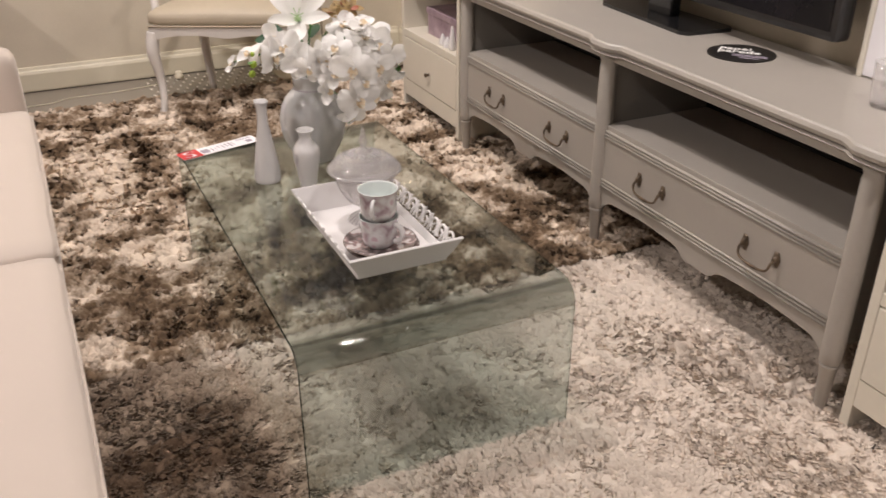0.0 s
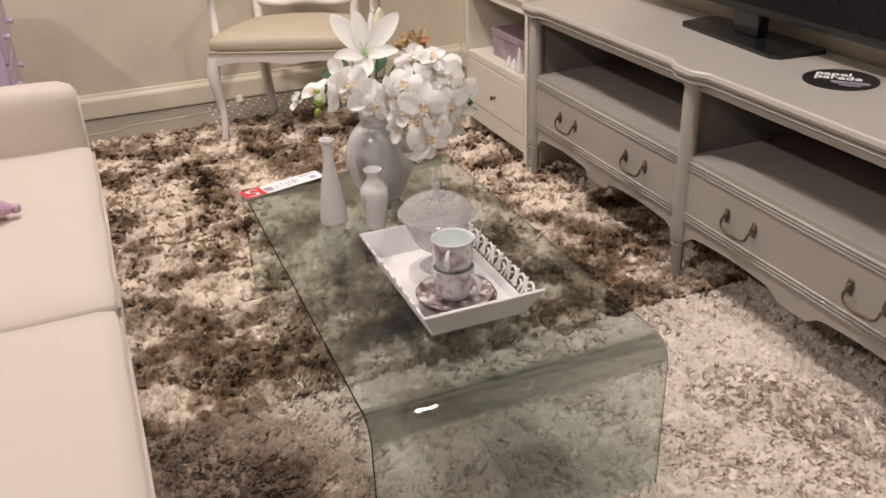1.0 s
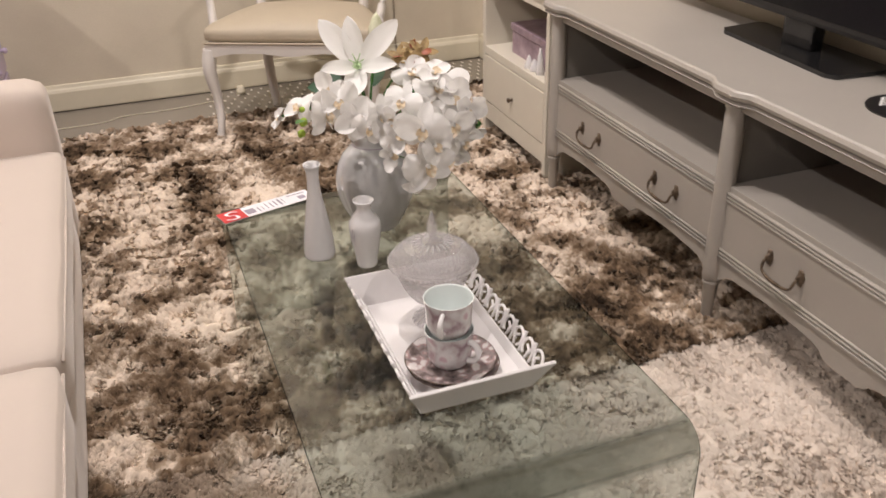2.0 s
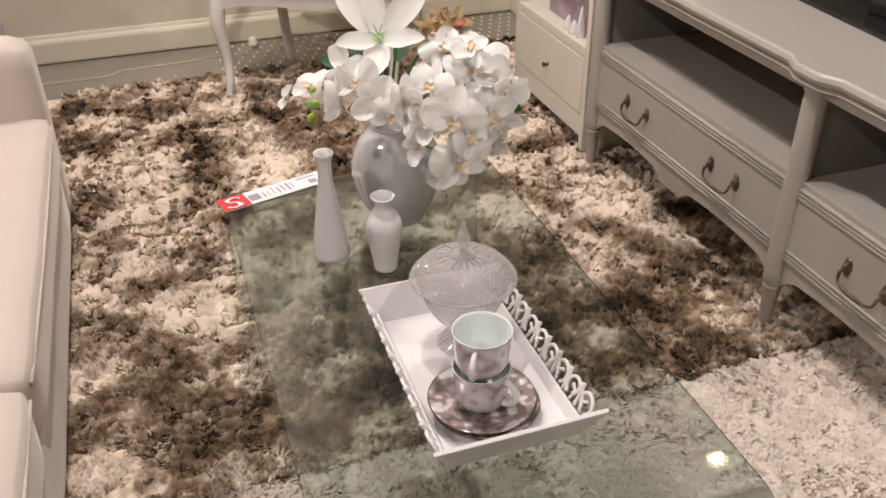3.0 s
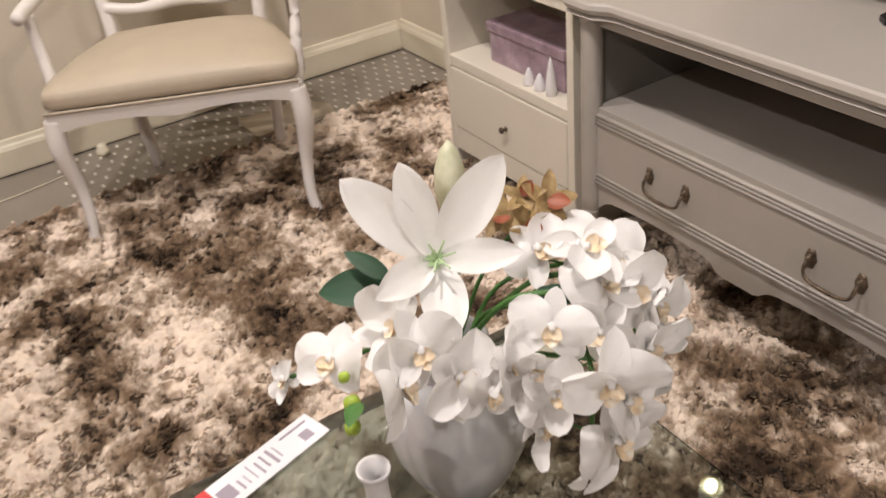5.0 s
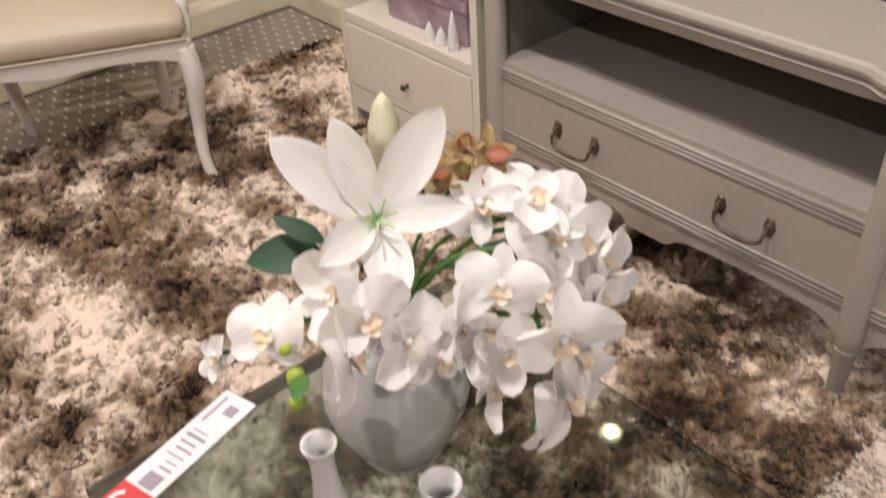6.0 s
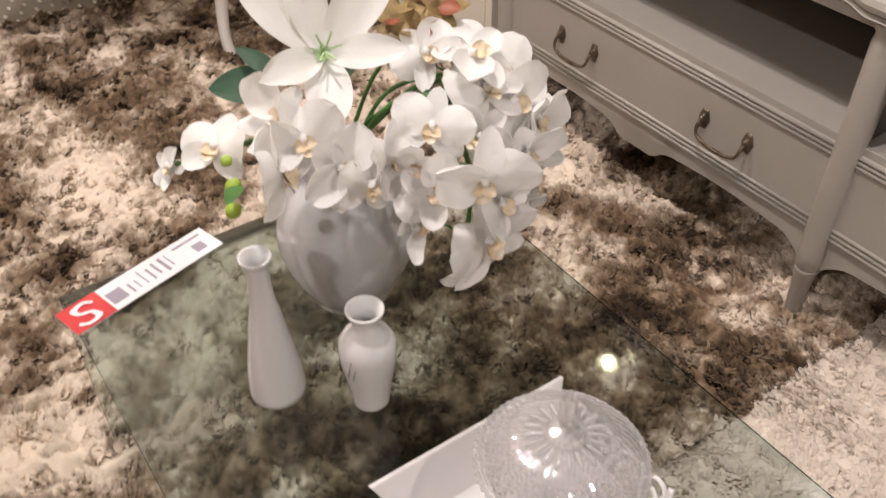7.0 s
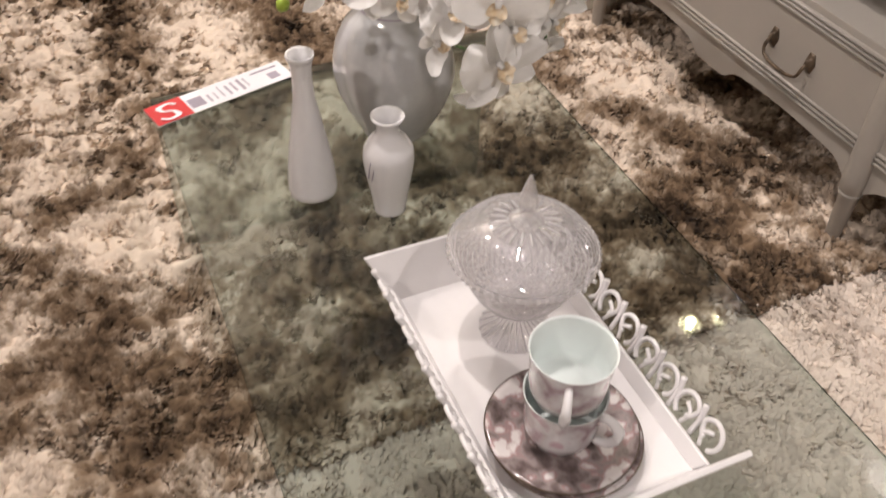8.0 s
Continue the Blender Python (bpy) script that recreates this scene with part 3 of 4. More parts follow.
def white_cabinet(y0, y1, label, x=1.492):
    c = thing("cabinet", (0, 0, 0), label, "cabinet", group="white cabinets")
    b, h = 1.885, 0.655
    part("top", boxes((x - 0.012, b, y0 - 0.008, y1 + 0.008, h - 0.022, h), bevel=0.004), WHITEP, c)
    for y in (y0, y1 - 0.024):
        part("side_panel", boxes((x, b, y, y + 0.024, -0.012, h - 0.022), bevel=0.002), WHITEP, c)
    part("back_panel", boxes((b - 0.012, b - 0.001, y0 + 0.024, y1 - 0.024, 0.10, h - 0.022)), WHITEP, c)
    part("top_rail", boxes((x + 0.001, x + 0.02, y0 + 0.024, y1 - 0.024, 0.590, h - 0.022), bevel=0.002), WHITEP, c)
    part("shelf", boxes((x + 0.001, b - 0.012, y0 + 0.024, y1 - 0.024, 0.322, 0.352), bevel=0.002), WHITEP, c)
    d = part("drawer", boxes((x - 0.001, x + 0.018, y0 + 0.026, y1 - 0.026, 0.136, 0.318), bevel=0.003), WHITEP, c)
    k = lathe([(0, -0.020), (0.006, -0.0195), (0.0095, -0.016), (0.0095, -0.013), (0.0045, -0.009), (0.004, -0.004), (0.008, 0), (0, 0)], 16)
    for v in k.verts:
        v.co = Vector((v.co.z, v.co.x, v.co.y))
    k2 = part("knob", k, BRASS, d, "dark aged brass knob", True)
    k2.location = (x - 0.001, (y0 + y1) / 2, 0.213)
    part("bottom_rail", boxes((x + 0.001, x + 0.02, y0 + 0.024, y1 - 0.024, 0.062, 0.132), bevel=0.002), WHITEP, c)
    return c


white_cabinet(2.985, 3.542, "cream painted cabinet, one drawer under an open niche")
white_cabinet(0.49, 1.045, "white painted cabinet beside the grey one")

box_ = thing("gift_box", (1.548, 3.24, 0.352), "mauve patterned gift box in the cabinet niche", "box")
part("carton", boxes((0, 0.14, -0.155, 0.155, 0, 0.085), bevel=0.004), GIFT, box_)
part("lid", boxes((-0.005, 0.146, -0.16, 0.16, 0.085, 0.112), bevel=0.004), GIFT, box_)
for y, h, r in ((3.105, 0.100, 0.014), (3.150, 0.045, 0.016), (3.193, 0.048, 0.015)):
    v = thing("figurine", (1.522, y, 0.352), "small white pointed porcelain ornament in the niche", "ornament", group="niche ornaments")
    part("body", lathe([(0, 0), (r, 0), (r * 1.05, h * 0.15), (r * 0.8, h * 0.5), (r * 0.35, h * 0.85), (0, h)], 16), PORCEL, v, smooth=True)

# ---- television and things on the cabinet top ----
tv = thing("television", (1.775, 2.02, 0.645), "black flat-screen television on a flat stand", "television")
part("base_plate", prism([(-0.075, -0.03), (-0.06, -0.055), (0.085, -0.07), (0.10, -0.05), (0.10, 0.40), (0.085, 0.415), (-0.035, 0.405), (-0.05, 0.385)], 0.0, 0.011), BLACK, tv)
part("neck", boxes((0.01, 0.05, 0.12, 0.23, 0.011, 0.16), bevel=0.006), BLACK, tv)
part("bezel", boxes((0.0, 0.055, -0.51, 0.80, 0.076, 0.86), bevel=0.014), BEZEL, tv)
part("screen", boxes((-0.0025, 0.001, -0.49, 0.78, 0.102, 0.84)), SCREEN, tv, "glossy black screen")

sign = thing("round_sign", (1.718, 1.752, 0.645), "round black card sign with white lettering", "sign", rz=-50)
part("disc", lathe([(0, 0), (0.089, 0), (0.089, 0.003), (0, 0.003)], 48), BEZEL, sign)


def lettering(text, size, x, y, z, parent, mat, name="lettering"):
    cu = bpy.data.curves.new(name, "FONT")
    cu.body, cu.size, cu.extrude, cu.offset = text, size, 0.0003, size * 0.02
    tmp = bpy.data.objects.new("tmp", cu)
    me = bpy.data.meshes.new_from_object(tmp)
    bpy.data.objects.remove(tmp)
    me.materials.append(mat)
    ob = new(name, me)
    ob.parent, ob.location = parent, (x, y, z)
    return ob


lettering("papel", 0.040, -0.062, 0.026, 0.0034, sign, SIGNW)
lettering("parede", 0.040, -0.062, -0.004, 0.0034, sign, SIGNW)
for i, (a, b, y) in enumerate(((-0.02, 0.07, -0.022), (-0.02, 0.07, -0.034), (0.0, 0.05, -0.05))):
    part("line_of_print", boxes((a, b, y - 0.003, y + 0.003, 0.003, 0.0036)), INK, sign)

gl = thing("glass_tumbler", (1.70, 1.275, 0.645), "clear cut glass tumbler on the cabinet top", "glass")
part("tumbler", lathe([(0, 0), (0.032, 0), (0.037, 0.03), (0.040, 0.10), (0.037, 0.10), (0.034, 0.03), (0.029, 0.008), (0, 0.008)], 32), CRYSTAL, gl, smooth=True)
pan = thing("picture_board", (1.84, 1.30, 0.645), "plain white framed board leaning on the partition", "board")
part("board", boxes((0, 0.010, -0.17, 0.165, 0.004, 0.52), bevel=0.002), PAPER, pan)
for y0, y1, z0, z1 in ((-0.185, -0.17, 0, 0.535), (0.165, 0.18, 0, 0.535), (-0.17, 0.165, 0.52, 0.535)):
    part("frame", boxes((-0.004, 0.014, y0, y1, z0, z1), bevel=0.002), WHITEP, pan)

# ---- sofa ----


def cushion(x0, x1, y0, y1, z0, z1, r, puff=0.012, n=14):
    """A padded block with rounded edges and a slightly domed top."""
    bm = box(bmesh.new(), x0, x1, y0, y1, z0, z1)
    bmesh.ops.subdivide_edges(bm, edges=bm.edges[:], cuts=n, use_grid_fill=True)
    c = Vector(((x0 + x1) / 2, (y0 + y1) / 2, (z0 + z1) / 2))
    hx, hy, hz = (x1 - x0) / 2, (y1 - y0) / 2, (z1 - z0) / 2
    for v in bm.verts:
        p = v.co - c
        q = Vector((max(-hx + r, min(hx - r, p.x)), max(-hy + r, min(hy - r, p.y)), max(-hz + r, min(hz - r, p.z))))
        d = p - q
        if d.length > 1e-6:
            p = q + d.normalized() * r
        u, w = p.x / hx, p.y / hy
        if p.z > 0:
            p.z += puff * (1 - u * u) * (1 - w ** 4)
        p.x += 0.004 * noise.noise(v.co * 5.0)
        p.z += 0.004 * noise.noise(v.co * 4.0 + Vector((7, 1, 3)))
        v.co = c + p
    return bm


sofa = thing("sofa", (0, 0, 0), "cream upholstered two-seat sofa with a rolled-edge arm", "sofa")
part("seat_base", cushion(-0.80, -0.045, 0.70, 3.08, 0.05, 0.27, 0.02, 0, 10), SOFAFAB, sofa, smooth=True)
for y0, y1 in ((1.905, 2.985), (0.83, 1.900)):
    s = part("seat_cushion", cushion(-0.72, -0.028, y0, y1, 0.235, 0.382, 0.034, 0.012), SOFAFAB, sofa, smooth=True)
    part("piping", tube([(-0.031, y0 + 0.02, 0.352), (-0.027, (y0 + y1) / 2, 0.352), (-0.031, y1 - 0.02, 0.352)], 0.0035, 8), SOFAFAB, s, smooth=True)
part("arm", cushion(-0.82, -0.042, 2.975, 3.115, 0.05, 0.556, 0.045, 0.008), SOFAFAB, sofa, smooth=True)
part("arm", cushion(-0.82, -0.042, 0.66, 0.815, 0.05, 0.556, 0.045, 0.008), SOFAFAB, sofa, smooth=True)
part("backrest", cushion(-0.95, -0.70, 0.66, 3.115, 0.05, 0.74, 0.06, 0.01), SOFAFAB, sofa, smooth=True)
for x, y in ((-0.08, 0.72), (-0.08, 3.05), (-0.88, 0.72), (-0.88, 3.05)):
    part("leg", boxes((x - 0.02, x + 0.02, y - 0.02, y + 0.02, -0.012, 0.055), bevel=0.003), BEZEL, sofa)

sat = thing("satin_cushion", (-0.36, 2.43, 0.39), "small mauve satin cushion with a gathered corner, on the sofa", "cushion")
bm = bmesh.new()
bmesh.ops.create_uvsphere(bm, u_segments=40, v_segments=20, radius=1)
for v in bm.verts:
    a, u = math.atan2(v.co.y, v.co.x), math.hypot(v.co.x, v.co.y)
    k = 0.085 * (1 + 0.32 * abs(math.cos(2 * a)) ** 7 * u)
    v.co = Vector((v.co.x * k * 1.15, v.co.y * k, 0.038 * v.co.z * (1 + 0.12 * math.sin(9 * a) * u) + 0.034))
part("cover", bm, SATIN, sat, smooth=True)
tip = lathe([(0.004, 0), (0.010, 0.006), (0.013, 0.016), (0.010, 0.026), (0, 0.030)], 14, wave=lambda a, z: 1 + 0.15 * math.sin(5 * a))
bmesh.ops.rotate(tip, cent=(0, 0, 0), matrix=Matrix.Rotation(radians(90), 3, "Y"), verts=tip.verts)
bmesh.ops.translate(tip, vec=(0.115, 0, 0.03), verts=tip.verts)
part("gathered_corner", tip, SATIN, sat, smooth=True)

# ---- lilac chest behind the sofa ----
chest = thing("chest_of_drawers", (-0.60, 4.02, 0), "lilac painted small chest of drawers with round knobs", "chest of drawers")
part("carcass", boxes((0, 0.315, -0.18, 0.30, -0.012, 0.64), bevel=0.004), LILAC, chest)
part("top", boxes((-0.012, 0.335, -0.195, 0.31, 0.64, 0.665), bevel=0.006), LILAC, chest)
for z in (0.08, 0.265, 0.45):
    d = part("drawer", boxes((0.315, 0.328, -0.165, 0.285, z, z + 0.17), bevel=0.003), LILAC, chest)
    for y in (-0.10, 0.22):
        k = lathe([(0, 0.026), (0.009, 0.024), (0.013, 0.017), (0.010, 0.010), (0.006, 0.005), (0.008, 0), (0, 0)], 14)
        for v in k.verts:
            v.co = Vector((v.co.z, v.co.x, v.co.y))
        kk = part("knob", k, LILAC, d, smooth=True)
        kk.location = (0.328, y, z + 0.085)

# ---- armchair by the wall ----


def armchair():
    c = thing("armchair", (0.766, 3.720, 0), "white painted cabriole-leg open armchair with a beige leatherette seat", "chair", rz=-25.5)
    hw, dep, rail = 0.328, 0.43, 0.385
    narrow = 0.215
    for s in (-1, 1):
        part("front_leg", tube([(s * (hw - 0.012), 0.030, rail - 0.025), (s * (hw - 0.004), 0.018, 0.28), (s * (hw - 0.020), 0.022, 0.15), (s * (hw - 0.024), 0.002, 0.055), (s * (hw - 0.012), -0.014, -0.012)], [0.027, 0.027, 0.0175, 0.0150, 0.0175], 10), CHAIRW, c, "curved white cabriole leg", True)
        part("back_leg", tube([(s * narrow, dep, rail - 0.02), (s * 0.212, dep + 0.008, 0.20), (s * 0.200, dep + 0.022, -0.012)], [0.024, 0.021, 0.017], 8), CHAIRW, c, smooth=True)
        part("back_post", tube([(s * narrow, dep + 0.002, rail - 0.03), (s * 0.222, dep + 0.03, 0.48), (s * 0.238, dep + 0.06, 0.62), (s * 0.235, dep + 0.10, 0.78), (s * 0.20, dep + 0.13, 0.92)], [0.022, 0.020, 0.018, 0.018, 0.016], 10), CHAIRW, c, smooth=True)
        part("side_rail", tube([(s * (hw - 0.012), 0.03, rail - 0.022), (s * (hw - 0.010), 0.20, rail - 0.020), (s * (hw - 0.045), 0.34, rail - 0.020), (s * narrow, dep, rail - 0.022)], 0.021, 8), CHAIRW, c, smooth=True)
        part("arm_support", tube([(s * (hw - 0.004), 0.135, rail - 0.02), (s * (hw + 0.004), 0.155, rail + 0.06), (s * (hw + 0.016), 0.185, rail + 0.14), (s * (hw + 0.018), 0.190, rail + 0.21)], [0.019, 0.017, 0.015, 0.016], 10), CHAIRW, c, "curved white arm support", True)
        part("armrest", tube([(s * (hw + 0.026), 0.13, rail + 0.216), (s * (hw + 0.018), 0.20, rail + 0.225), (s * (hw - 0.02), 0.36, rail + 0.24), (s * 0.240, dep + 0.068, rail + 0.26)], [0.017, 0.020, 0.017, 0.015], 10), CHAIRW, c, smooth=True)
    low = []
    for i in range(33):
        u = -1 + i / 16
        low.append((u * hw, rail - 0.036 - 0.030 * abs(u) ** 6 - 0.012 * math.exp(-(u / 0.22) ** 2)))
    part("front_rail", prism(low + [(hw, rail), (-hw, rail)], 0.008, 0.032, "y"), CHAIRW, c, "shaped white front rail")
    part("back_rail", boxes((-narrow, narrow, dep - 0.01, dep + 0.012, rail - 0.045, rail), bevel=0.003), CHAIRW, c)
    part("crest_rail", tube([(-0.20, dep + 0.13, 0.92), (-0.10, dep + 0.145, 0.97), (0, dep + 0.15, 0.965), (0.10, dep + 0.145, 0.97), (0.20, dep + 0.13, 0.92)], 0.018, 10), CHAIRW, c, smooth=True)
    part("lower_back_rail", tube([(-0.222, dep + 0.03, 0.510), (-0.12, dep + 0.035, 0.494), (0, dep + 0.035, 0.508), (0.12, dep + 0.035, 0.494), (0.222, dep + 0.03, 0.510)], [0.018, 0.016, 0.022, 0.016, 0.018], 10), CHAIRW, c, smooth=True)
    part("back_pad", cushion(-0.205, 0.205, dep + 0.055, dep + 0.105, 0.52, 0.92, 0.02, 0, 8), SEATFAB, c, smooth=True)
    bm = cushion(-hw - 0.004, hw + 0.004, 0.004, dep + 0.01, rail, rail + 0.060, 0.026, 0.034, 14)
    for v in bm.verts:
        # the seat narrows in a curve towards the back
        v.co.x *= 1 - 0.34 * max(0.0, v.co.y / dep) ** 2.2
    part("seat", bm, SEATFAB, c, "domed beige leatherette seat", True)
    piping = [(-hw, 0.004, rail + 0.004), (0, 0.001, rail + 0.004), (hw, 0.004, rail + 0.004)]
    part("piping", tube(piping, 0.004, 8), SEATFAB, c, smooth=True)
    return c


armchair()

plug = thing("plastic_cap", (0.655, 4.43, -0.0095), "small cream plastic cap lying on the floor", "cap")
part("cap", lathe([(0, 0), (0.022, 0), (0.022, 0.016), (0.017, 0.020), (0.017, 0.032), (0.012, 0.037), (0, 0.037)], 20), SKIRT, plug, smooth=True)
cab = thing("cable", (0, 0, 0), "thin pale cable running along the bare floor", "cable")
part("cord", tube([(-0.5, 4.28, -0.008), (0.0, 4.27, -0.008), (0.13, 4.32, -0.008), (0.35, 4.33, -0.008), (0.55, 4.37, -0.008)], 0.002, 6), SKIRT, cab, smooth=True)

wire = thing("wall_cable", (1.433, FAR, 0), "thin beige cable hanging down the papered wall", "cable")
part("cord", tube([(-0.006, -0.030, -0.008), (0.0, -0.029, 0.05), (0.002, -0.029, 0.105), (0.004, -0.007, 0.14), (0.003, -0.005, 0.6), (0.006, -0.005, 1.2)], 0.0042, 8), CORD, wire, smooth=True)

flap = thing("loose_board", (1.30, 4.22, -0.0095), "thin loose beige board lying on the bare floor", "board")
part("board", prism([(-0.20, -0.07), (0.085, -0.085), (0.105, -0.01), (0.045, 0.10), (-0.20, 0.11)], 0.0, 0.012), BOARD, flap)

# ---- things on the glass table ----
TOP = 0.3575


def price_card():
    c = thing("price_card", (0.440, 2.411, TOP), "white printed price card with a red end, flat on the glass", "price card", rz=15.5)
    part("acrylic_holder", boxes((-0.128, 0.122, -0.031, 0.031, 0.0, 0.0035), bevel=0.0008), ACRYL, c)
    part("card", boxes((-0.122, 0.118, -0.028, 0.028, 0.004, 0.0052)), PAPER, c)
    part("red_panel", boxes((-0.122, -0.062, -0.028, 0.028, 0.0052, 0.0057)), RED, c, "red printed panel")
    tube_pts = [(-0.074, 0.012, 0.006), (-0.085, 0.020, 0.006), (-0.101, 0.016, 0.006), (-0.099, 0.004, 0.006), (-0.085, -0.003, 0.006), (-0.083, -0.016, 0.006), (-0.099, -0.020, 0.006), (-0.110, -0.012, 0.006)]
    part("white_mark", tube(tube_pts, 0.0055, 6, flat=0.08), PAPER, c, "white curved mark on red")
    part("dark_square", boxes((-0.058, -0.034, -0.016, 0.010, 0.0052, 0.0057)), INK, c)
    part("code_square", boxes((0.082, 0.100, -0.016, 0.002, 0.0052, 0.0057)), INK, c)
    g = random.Random(4)
    for i in range(7):
        x = -0.026 + i * 0.0115
        y0, y1 = g.uniform(-0.018, -0.010), g.uniform(0.004, 0.018)
        part("line_of_print", boxes((x, x + g.choice((0.002, 0.0035, 0.005)), y0, y1, 0.0052, 0.0056)), INK, c)
    part("line_of_print", boxes((0.060, 0.108, 0.014, 0.018, 0.0052, 0.0056)), INK, c)
    return c


price_card()

v = thing("bud_vase", (0.504, 2.126, TOP), "tall slim white porcelain bottle vase", "vase")
part("body", lathe([(0, 0.0), (0.030, 0.0), (0.034, 0.003), (0.0345, 0.012), (0.032, 0.045), (0.026, 0.085), (0.0195, 0.125), (0.0145, 0.155), (0.0130, 0.180), (0.0135, 0.200), (0.0155, 0.209)], 40), PORCEL, v, smooth=True)
part("lip", lathe([(0.0155, 0.209), (0.0175, 0.2125), (0.0185, 0.2165), (0.0180, 0.219), (0.0150, 0.217), (0.0105, 0.203), (0.0095, 0.18), (0.011, 0.14), (0.018, 0.08), (0.018, 0.03), (0, 0.03)], 40), PORCEL, v, "flared white lip", True)
v = thing("small_vase", (0.590, 2.048, TOP), "small white porcelain baluster vase with a tiny print", "vase")
part("body", lathe([(0, 0), (0.0205, 0), (0.0225, 0.003), (0.0225, 0.010), (0.0265, 0.035), (0.0325, 0.070), (0.0345, 0.090), (0.0325, 0.106), (0.0235, 0.120), (0.0165, 0.127), (0.0150, 0.134), (0.0165, 0.144), (0.0220, 0.1515), (0.0222, 0.1545), (0.0190, 0.154), (0.0125, 0.142), (0.0115, 0.132), (0.020, 0.105), (0.022, 0.06), (0.015, 0.01), (0, 0.01)], 40), PORCEL, v, smooth=True)
bm = bmesh.new()
for i in range(5):
    a = radians(196 + i * 4)
    z = 0.068 + 0.010 * (i % 3)
    tube([(0.0338 * math.cos(a), 0.0338 * math.sin(a), z), (0.0343 * math.cos(a + 0.05), 0.0343 * math.sin(a + 0.05), z + 0.010)], 0.0007, 4, bm, 1)
part("tiny_print", bm, INK, v)

v = thing("ginger_jar", (0.668, 2.228, TOP), "grey-glazed porcelain jar with soft relief, holding flowers", "vase")
jar = [(0, 0), (0.050, 0), (0.053, 0.004), (0.053, 0.008), (0.061, 0.022), (0.075, 0.055), (0.084, 0.085), (0.088, 0.115), (0.087, 0.140), (0.081, 0.170), (0.069, 0.197), (0.054, 0.215), (0.047, 0.224), (0.0455, 0.232), (0.047, 0.236), (0.0475, 0.262), (0.045, 0.266), (0.041, 0.264), (0.040, 0.235), (0.05, 0.21), (0, 0.18)]
part("body", lathe([(r, z * 0.91) for r, z in jar], 96, wave=lambda a, z: 1 + 0.075 * (abs(math.sin(3.5 * a + 9 * z)) ** 0.8 - 0.6) * math.sin(math.pi * min(1, max(0, (z - 0.02) / 0.19))) ** 0.7), CELADON, v, smooth=True)
part("neck_line", lathe([(0.0468, 0.2025), (0.0482, 0.204), (0.0468, 0.2055)], 48), INK, v, "thin dark line round the neck", True)


def tray():
    t = thing("serving_tray", (0.634, 1.703, TOP), "white lacquered wooden tray with pierced scroll sides", "tray")
    a, b, A, B, h = 0.100, 0.170, 0.131, 0.199, 0.064
    part("base", boxes((-a - 0.004, a + 0.004, -b - 0.004, b + 0.004, 0, 0.007), bevel=0.001), TRAYW, t)

    def slope(p0, p1, q0, q1, w):
        bm = bmesh.new()
        n = (Vector(p1) - Vector(p0)).cross(Vector(q0) - Vector(p0)).normalized() * w
        vs = [bm.verts.new(Vector(p) + s) for s in (Vector((0, 0, 0)), n) for p in (p0, p1, q1, q0)]
        for f in ((0, 1, 2, 3), (7, 6, 5, 4), (0, 4, 5, 1), (1, 5, 6, 2), (2, 6, 7, 3), (3, 7, 4, 0)):
            bm.faces.new([vs[i] for i in f])
        bmesh.ops.recalc_face_normals(bm, faces=bm.faces)
        bmesh.ops.bevel(bm, geom=bm.edges[:], offset=0.0012, segments=1, affect="EDGES")
        return bm
    for s in (-1, 1):
        part("end_panel", slope((-a * s, -b * s, 0.004), (a * s, -b * s, 0.004), (-A * s, -B * s, h), (A * s, -B * s, h), 0.007), TRAYW, t)
    for s in (-1, 1):
        # a low rail with scrolls standing on it, leaning outwards
        k = 0.32
        mid = (a + (A - a) * k) * s
        part("side_rail", slope((a * s, b * s, 0.004), (a * s, -b * s, 0.004), (mid, (b + (B - b) * k) * s, h * k), (mid, -(b + (B - b) * k) * s, h * k), 0.006), TRAYW, t)
        out = Vector(((A - a), 0, h)).normalized()
        out.x *= s

        def on(y, z):
            """A place on the leaning side: along it, and up its slope."""
            p = Vector((a * s, y, 0.004)) + out * z
            return p
        n, span = 9, 2 * (b + 0.008)
        step = span / n
        for i in range(n):
            bm = bmesh.new()
            y = -span / 2 + step * (i + 0.5)
            r = step * 0.40
            pts = []
            for j in range(11):
                g = radians(-60 + 30 * j)
                q = r * (1.0 if j < 8 else 0.75 - 0.12 * (j - 8))
                pts.append(on(y + (q * math.cos(g)) * (1 if i % 2 else -1), 0.040 + q * 1.05 * math.sin(g)))
            tube(pts, 0.0030, 6, bm, 3)
            e = 1 if i % 2 else -1
            tube([on(y + e * 0.2 * r, 0.040 + 0.3 * r), on(y - e * 0.5 * r, 0.040 - 0.2 * r), on(y - e * 0.2 * r, 0.022)], 0.0026, 6, bm, 3)
            ye = y + step / 2
            tube([on(ye, 0.022), on(ye, 0.045), on(ye + 0.004, 0.060)], [0.0032, 0.003, 0.0042], 6, bm, 3)
            part("scroll", bm, TRAYW, t, "white pierced scroll", True)
    return t


tray()


